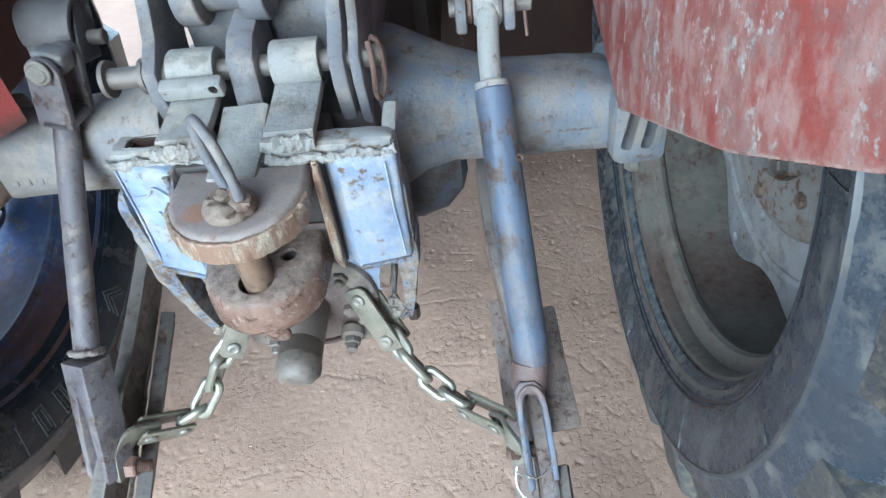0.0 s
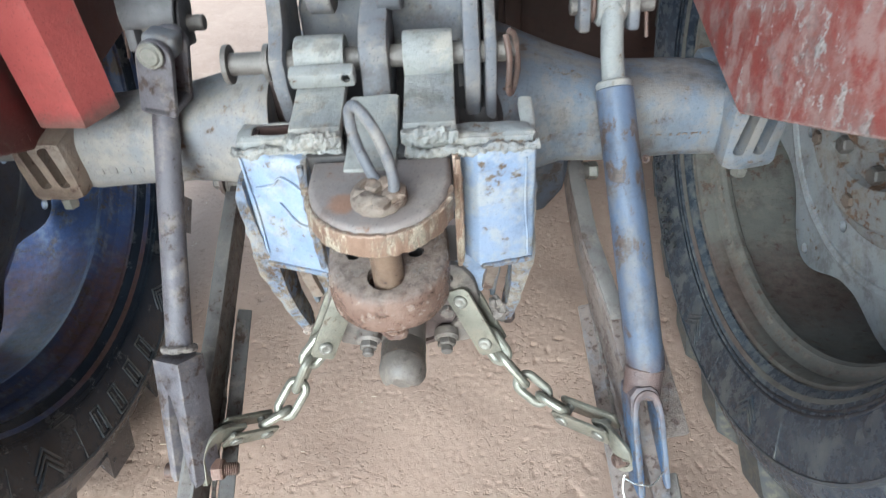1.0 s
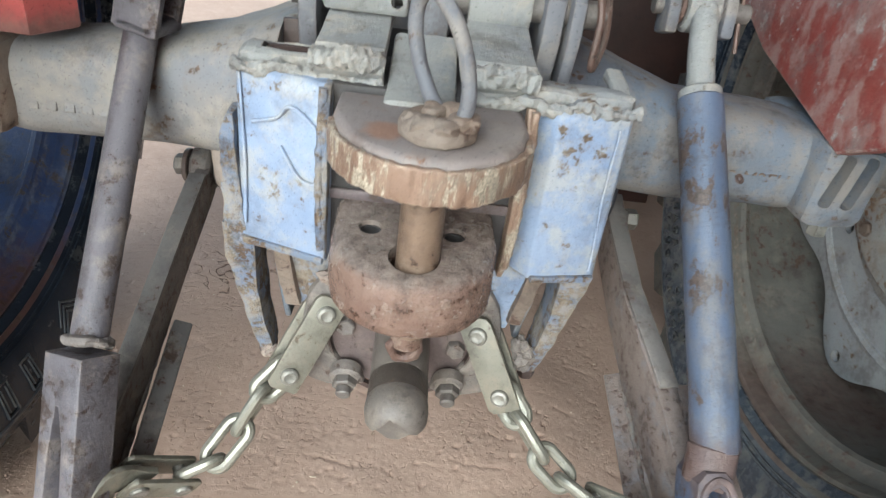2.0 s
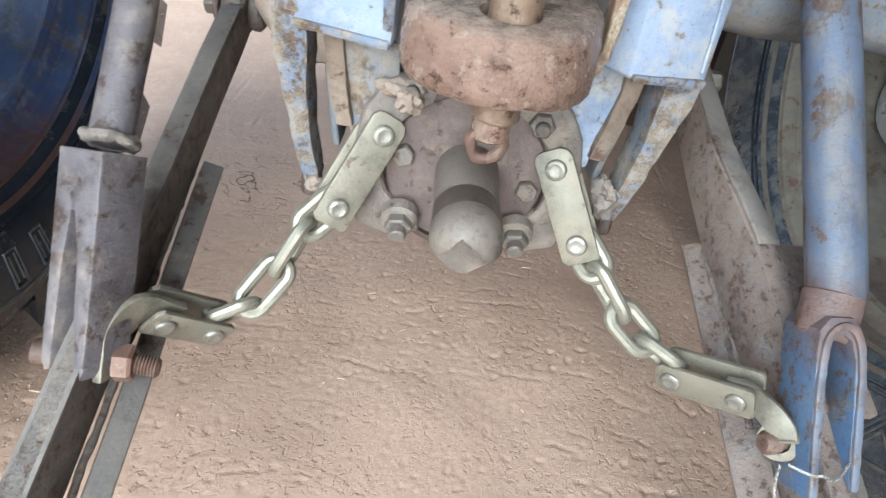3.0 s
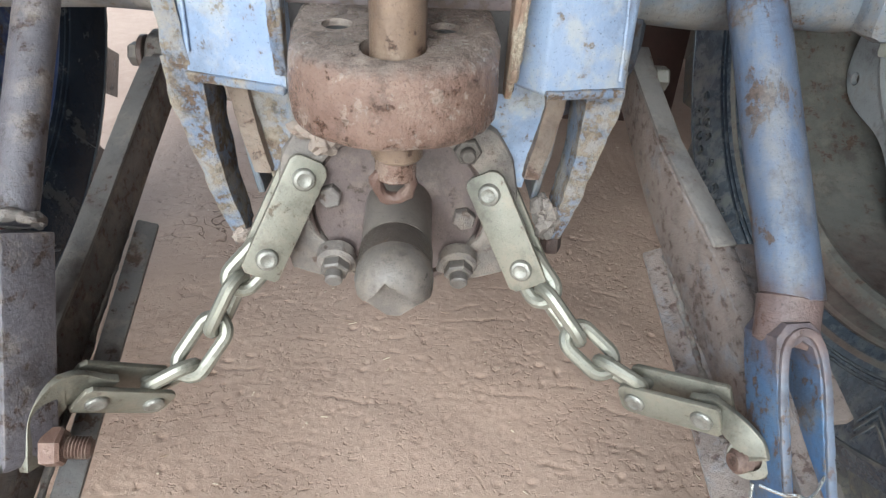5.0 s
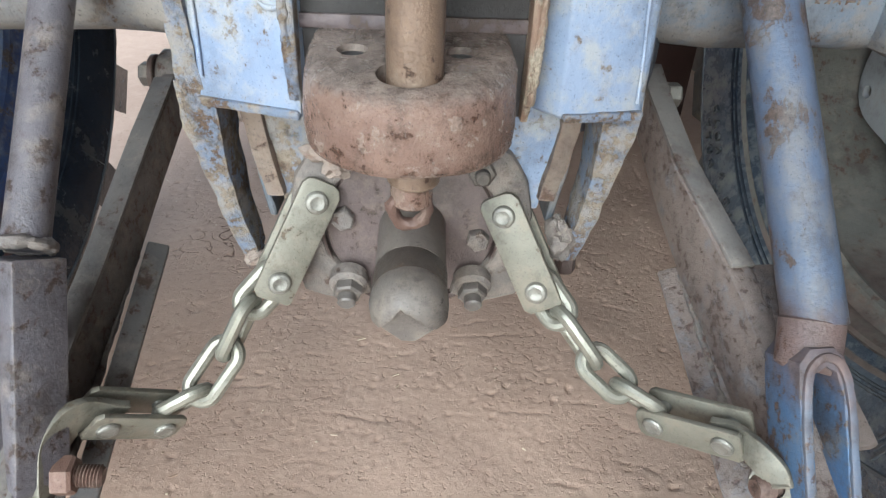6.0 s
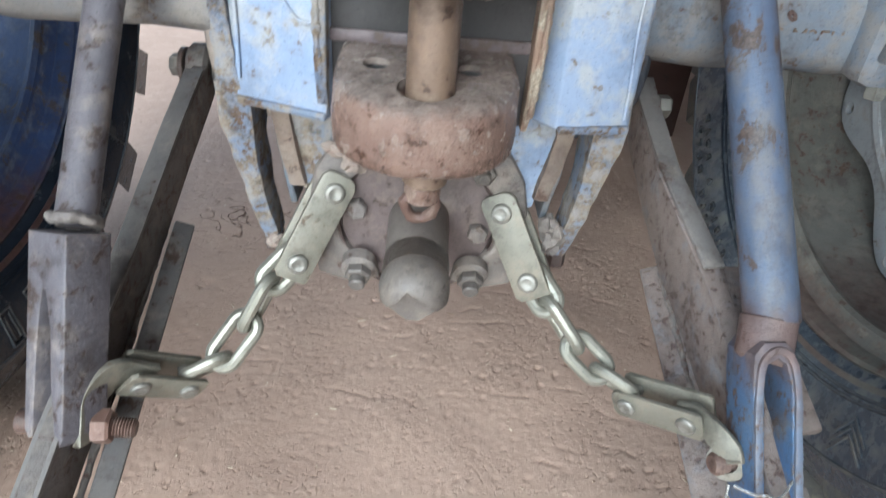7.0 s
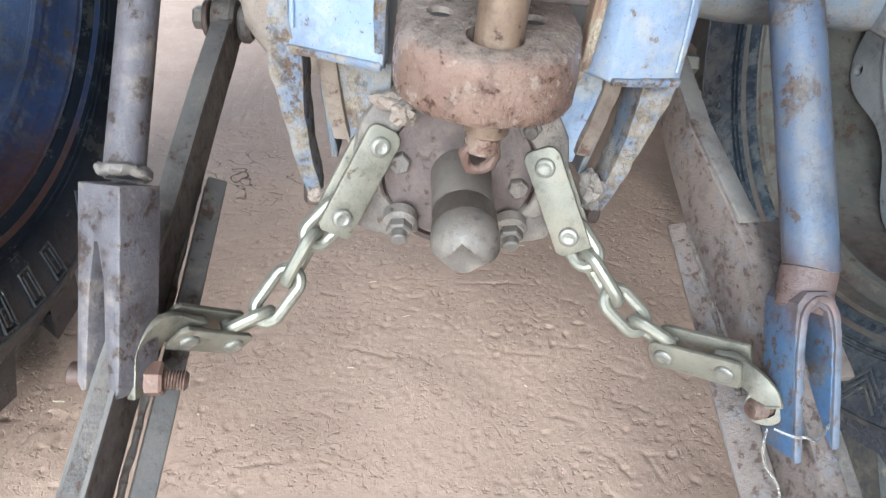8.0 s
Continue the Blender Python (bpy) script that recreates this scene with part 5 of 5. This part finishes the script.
def right_rod():
    th = thing("lift_rod", (0.29, -0.15, 0.31), "pale blue tubular lift rod with worn paint and forked foot", "lift rod", "lift rods")
    a, b = V((0.251, 0.114, 0.671)), V((0.276, -0.092, 0.428))
    d = (b - a).normalized()
    part("tube", rod(a, b, 0.0206, 40, 0.003), M_RODBLUE, th)
    part("collar", rod(a - d * 0.007, a + d * 0.003, 0.0195, 28, 0.002), M_WELD, th)
    part("grease_hole", lathe([(0.002, -0.001), (0.0045, -0.001), (0.0045, 0.001), (0.002, 0.0006)], frame_of((0.2752, 0.0385, 0.6265), (0.35, -0.6, 0.6)), 14, True), M_DARKIRON, th)
    shank = curve_points([a, (0.250, 0.14, 0.705), (0.252, 0.165, 0.735), (0.252, 0.185, 0.752)], 12)
    part("eye_shank", tube(shank, 0.0125, 18), M_WELD, th, "pale worn eye bolt shank")
    part("eye", rod((0.236, 0.185, 0.738), (0.268, 0.185, 0.738), 0.026, 26, 0.004), M_WELD, th)
    for x in (0.229, 0.2685):
        part("bushing", rod((x, 0.185, 0.735), (x + 0.006, 0.185, 0.735), 0.018, 22), M_RUSTBOLT, th, "rusty bushing")
    fd = V((0.012, -0.068, -0.112)).normalized()
    m = frame_of((0.2675, -0.096, 0.424), fd)
    part("throat", roughen(rod((0.2745, -0.086, 0.435), m @ V((0.0, 0, 0.022)), 0.0213, 40, 0.004, 0.0205), 0.0014, 80), M_THROAT, th, "rusty welded throat")
    flip = Matrix(((1, 0, 0, 0), (0, 0, -1, 0), (0, 1, 0, 0), (0, 0, 0, 1)))
    out = [(-0.018, 0.134), (-0.018, 0.03), (-0.0165, 0.012), (-0.009, 0.003), (0.007, 0.003), (0.014, 0.010), (0.0185, 0.028), (0.019, 0.128), (0.012, 0.128), (0.011, 0.036), (0.007, 0.020), (0.001, 0.016), (-0.006, 0.020), (-0.009, 0.034), (-0.0095, 0.134)]
    part("fork", roughen(prism(out, 0.044, m @ flip, 0.002), 0.0006, 50), M_FORKBLUE, th, "chipped deep blue fork")
    front = [m @ V(q) for q in ((-0.0145, 0.0225, 0.136), (-0.0145, 0.0225, 0.07), (-0.013, 0.0225, 0.030), (-0.008, 0.0225, 0.014), (0.001, 0.0225, 0.009), (0.010, 0.0225, 0.015), (0.015, 0.0225, 0.034), (0.0155, 0.0225, 0.07), (0.0155, 0.0225, 0.126))]
    face_n = m.to_3x3() @ V((0, 1, 0))
    part("front_edge", roughen(strap(curve_points(front, 60), [face_n] * len(curve_points(front, 60)), 0.0055, 0.004, 0.001), 0.0008, 120), M_FORKEDGE, th, "worn pale fork edge")
    bolt = part("fork_bolt", rod((0.248, -0.140, 0.330), (0.287, -0.140, 0.330), 0.0095, 18), M_RUSTBOLT, th, "rusty fork bolt")
    part("bolt_end", thread((0.252, -0.143, 0.330), (0.240, -0.146, 0.331), 0.009), M_RUSTBOLT, bolt)
    return th


left_rod()
right_rod()
wire_thing = thing("tie_wire", (0.27, -0.16, 0.32), "thin bright tie wire twisted round the fork", "wire")
part("strand", tube(curve_points([(0.250, -0.160, 0.326), (0.248, -0.170, 0.312), (0.252, -0.178, 0.300), (0.262, -0.186, 0.29), (0.27, -0.19, 0.272)], 22), 0.0012, 6), M_WIRE, wire_thing)
part("strand", tube(curve_points([(0.246, -0.171, 0.339), (0.256, -0.180, 0.342), (0.264, -0.184, 0.346), (0.273, -0.182, 0.340), (0.282, -0.176, 0.341), (0.290, -0.168, 0.345), (0.296, -0.163, 0.342)], 30), 0.0012, 6), M_WIRE, wire_thing)

# ---------------------------------------------------------------- rear wheels
TYRE = [(0.385, 0.135), (0.40, 0.150), (0.43, 0.163), (0.465, 0.172), (0.486, 0.175), (0.492, 0.1715), (0.515, 0.164), (0.54, 0.148), (0.556, 0.12), (0.564, 0.06), (0.566, 0.0)]
RIM = [(0.400, 0.150), (0.404, 0.143), (0.398, 0.136), (0.386, 0.131), (0.381, 0.120), (0.382, 0.108), (0.374, 0.099), (0.364, 0.094), (0.360, 0.087), (0.363, 0.079), (0.374, 0.072), (0.379, 0.05), (0.380, 0.0)]


def rear_wheel(s, rim_mat, disc_mat, rim_label, rubber, lug_mat):
    c = V((0.628, 0.203, 0.597)) if s > 0 else V((-0.658, AX.y, AX.z))
    k_size = 0.957 if s > 0 else 1.0  # the two tyres are not worn alike
    th = thing("rear_wheel", (c.x, c.y, 0), "large rear tractor wheel with dusty black lugged tyre", "wheel", "rear wheels")
    m = frame_of(c, (s, 0, 0), (0, 1, 0)) @ Matrix.Scale(k_size, 4)
    prof = [(r, -x) for r, x in TYRE] + [(r, x) for r, x in TYRE[-2::-1]]
    inside = [(0.39, 0.12), (0.49, 0.15), (0.53, 0.11), (0.545, 0.0), (0.53, -0.11), (0.49, -0.15), (0.39, -0.12)]
    tyre = part("tyre", lathe(prof + inside, m, 96, True), rubber, th, "dusty black rubber tyre")
    for r in (0.4085, 0.4155):
        x = 0.1535 if r < 0.412 else 0.157
        part("bead_ring", lathe([(r - 0.002, -x + 0.004), (r - 0.002, -x - 0.001), (r, -x - 0.0022), (r + 0.002, -x - 0.001), (r + 0.002, -x + 0.004)], m, 96, True), M_RUBBER, tyre)
    lug = prism([(-0.147, -0.105), (-0.147, -0.030), (-0.10, -0.008), (0.018, 0.055), (0.018, 0.018), (-0.09, -0.05)], 0.07, pose(0, 0, 0.584), 0.005)
    for v in lug.verts:
        if v.co.x < -0.13:
            if v.co.z < 0.584:
                v.co.z, v.co.x = v.co.z - 0.070, v.co.x - 0.020
            else:
                v.co.z, v.co.x = v.co.z - 0.028, v.co.x - 0.004
        v.co.z -= 1.1 * v.co.y ** 2
    first = None
    for side in (-1, 1):
        for k in range(20):
            turn = Matrix.Rotation(2 * math.pi * (k + (0.5 if side > 0 else 0)) / 20, 4, "X")
            mm = Matrix.Translation(c) @ turn @ Matrix.Scale(k_size, 4)
            if side > 0:
                mm = mm @ Matrix.Rotation(math.pi, 4, "Z")
            if first is None:
                first = part("tread_lug", lug, lug_mat, tyre)
                first.matrix_basis = mm
            else:
                again(first, mm)
    prof = [(r, -x) for r, x in RIM] + [(r, x) for r, x in RIM[-2::-1]]
    inner = [(r - 0.006, x * 0.97) for r, x in RIM] + [(r - 0.006, -x * 0.97) for r, x in RIM[-2::-1]]
    part("rim", lathe(prof + inner, m, 96, True), rim_mat, th, rim_label)
    out = []
    for i in range(144):
        a = 2 * math.pi * i / 144
        w = 0.5 + 0.5 * math.cos(8 * (a + radians(80)))
        r = (0.312 + 0.055 * w ** 1.2) if s > 0 else (0.296 + 0.071 * w ** 1.3)
        out.append((r * math.cos(a), r * math.sin(a)))
    disc = prism(out, 0.01, m @ pose(0, 0, 0.02), 0.003)
    holes = [rod(m @ V((r * math.cos(a), r * math.sin(a), -0.05)), m @ V((r * math.cos(a), r * math.sin(a), 0.1)), 0.0095, 14) for r, a in [(0.235, 2 * math.pi * i / 8 - 1.59) for i in range(8)] + [(0.345, 2 * math.pi * i / 8 - 1.396) for i in range(8)]]
    d = part("disc", cut(disc, *holes), disc_mat, th, "scalloped pressed-steel disc")
    # pressed ring round the disc, stepped centre dish, studs and nuts
    part("pressed_ring", roughen(lathe([(0.272, 0.022), (0.276, 0.012), (0.284, 0.0095), (0.292, 0.012), (0.296, 0.022)], m, 72, True), 0.0008, 40), disc_mat, d)
    hub = lathe([(0.0, -0.030), (0.072, -0.030), (0.080, -0.024), (0.084, -0.006), (0.100, -0.002), (0.128, -0.002), (0.134, -0.012), (0.140, -0.014), (0.188, -0.010), (0.194, -0.004), (0.197, 0.004), (0.214, 0.008), (0.220, 0.014), (0.0, 0.014)], m, 72)
    hub_part = part("hub", roughen(hub, 0.001, 30), M_HUBGREY if s > 0 else disc_mat, th, "grey stepped hub dish streaked with tan rust")
    for i in range(8):
        a = 2 * math.pi * (i + 0.4) / 8
        part("hub_bolt", hexagon(m @ V((0.114 * math.cos(a), 0.114 * math.sin(a), -0.002)), m.to_3x3() @ V((0, 0, -1)), 0.013, 0.014), M_BOLT, hub_part)
        part("hub_nut", hexagon(m @ V((0.166 * math.cos(a + 0.3), 0.166 * math.sin(a + 0.3), -0.011)), m.to_3x3() @ V((0, 0, -1)), 0.011, 0.007), M_HUB, hub_part)
    # scuffed shoulder edge and fine radial ribs
    part("shoulder_edge", roughen(lathe([(0.482, -0.1715), (0.485, -0.1765), (0.489, -0.1760), (0.492, -0.1700)], m, 160, True), 0.0012, 60), M_RUBBERMARK, tyre)
    rib = box((0.050, 0.0010, 0.002), pose(0.458, 0, -0.1700, 0, 14, 0), 0.0004)
    first_rib = None
    for k in range(13):
        mm = m @ Matrix.Rotation(2 * math.pi * (k + 0.3 * math.sin(5 * k)) / 13, 4, "Z")
        if first_rib is None:
            first_rib = part("sidewall_rib", rib, M_RUBBERMARK, tyre)
            first_rib.matrix_basis = mm
        else:
            again(first_rib, mm)
    # moulded chevrons and bars on the side wall
    for deg in (-91, -120) if s > 0 else (-76, -128):
        for k in range(3):
            for side in (-1, 1):
                mm = m @ Matrix.Rotation(s * radians(deg), 4, "Z") @ Matrix.Translation((0.462 - 0.010 * k, side * 0.013, -0.1713 + 0.0025 * k)) @ Matrix.Rotation(0.25, 4, "Y") @ Matrix.Rotation(side * 0.8, 4, "Z")
                part("moulded_mark", box((0.040, 0.0032, 0.004), mm, 0.001), M_RUBBERMARK, tyre)
    if s < 0:
        for deg in (-90, -97, -104.5, -111.5):
            for q, length in ((-0.024, 0.046), (-0.012, 0.034), (0.024, 0.046), (0.012, 0.034)):
                mm = m @ Matrix.Rotation(-radians(deg) + q, 4, "Z") @ Matrix.Translation((0.456, 0, -0.1697)) @ Matrix.Rotation(0.25, 4, "Y")
                part("moulded_mark", box((length, 0.0022, 0.004), mm, 0.0008), M_RUBBERMARK, tyre)
            for r in (0.434, 0.478):
                mm = m @ Matrix.Rotation(-radians(deg), 4, "Z") @ Matrix.Translation((r, 0, -0.1642 - 0.25 * (r - 0.434))) @ Matrix.Rotation(0.25, 4, "Y")
                part("moulded_mark", box((0.0022, 0.024, 0.004), mm, 0.0008), M_RUBBERMARK, tyre)
    return th


rear_wheel(1, M_RIMGREY, M_DISCGREY, "dusty grey steel rim", M_RUBBERDUST, M_LUGDUST)
rear_wheel(-1, M_RIMBLUE, M_DISCDARK, "dark blue painted steel rim", M_RUBBER, M_RUBBER)


# ---------------------------------------------------------------- raised writing
def lettering(text, size, m, parent, material, depth=0.0012):
    cu = bpy.data.curves.new("lettering", "FONT")
    cu.body, cu.size, cu.extrude, cu.resolution_u, cu.align_x, cu.align_y = text, size, depth, 2, "CENTER", "CENTER"
    tmp = new("tmp", cu)
    me = bpy.data.meshes.new_from_object(tmp.evaluated_get(bpy.context.evaluated_depsgraph_get()))
    bpy.data.objects.remove(tmp)
    bpy.data.curves.remove(cu)
    bm = bmesh.new()
    bm.from_mesh(me)
    bpy.data.meshes.remove(me)
    bm.transform(m)
    return part("lettering", bm, material, parent)


def basis(origin, right, up_dir):
    x, y = V(right).normalized(), V(up_dir).normalized()
    return Matrix.Translation(origin) @ Matrix((x, y, x.cross(y))).transposed().to_4x4()


lettering("12 M2EH", 0.020, basis((0.340, 0.1335, 0.590), (1, 0, 0), (0, -0.3, 0.95)), tractor, M_HUB, 0.0022)
for k in range(7):
    x = -0.372 + 0.017 * k
    part("casting_mark", box((0.010, 0.006, 0.013), pose(x, 0.1325, 0.584, -15), 0.001), M_DUSTYBLUE, tractor)
tyre_r = [o for o in bpy.data.objects if o.name.startswith("tyre") and o.matrix_world.translation.x >= 0][0]
for word, r0, deg in (("DOUBLE DUTY", 0.470, -52), ("FIELD & ROAD", 0.447, -52)):
    step = 0.022 / r0
    for i, ch in enumerate(word):
        if ch == " ":
            continue
        a = radians(deg) + step * (len(word) / 2 - i) * -1
        y, z = AX.y + r0 * math.cos(a), AX.z + r0 * math.sin(a)
        tang = V((0, -math.sin(a), math.cos(a)))
        lettering(ch, 0.021, basis((0.4595 if r0 > 0.46 else 0.4635, y, z), tang, (0, -math.cos(a), -math.sin(a))), tyre_r, M_RUBBERMARK, 0.002)
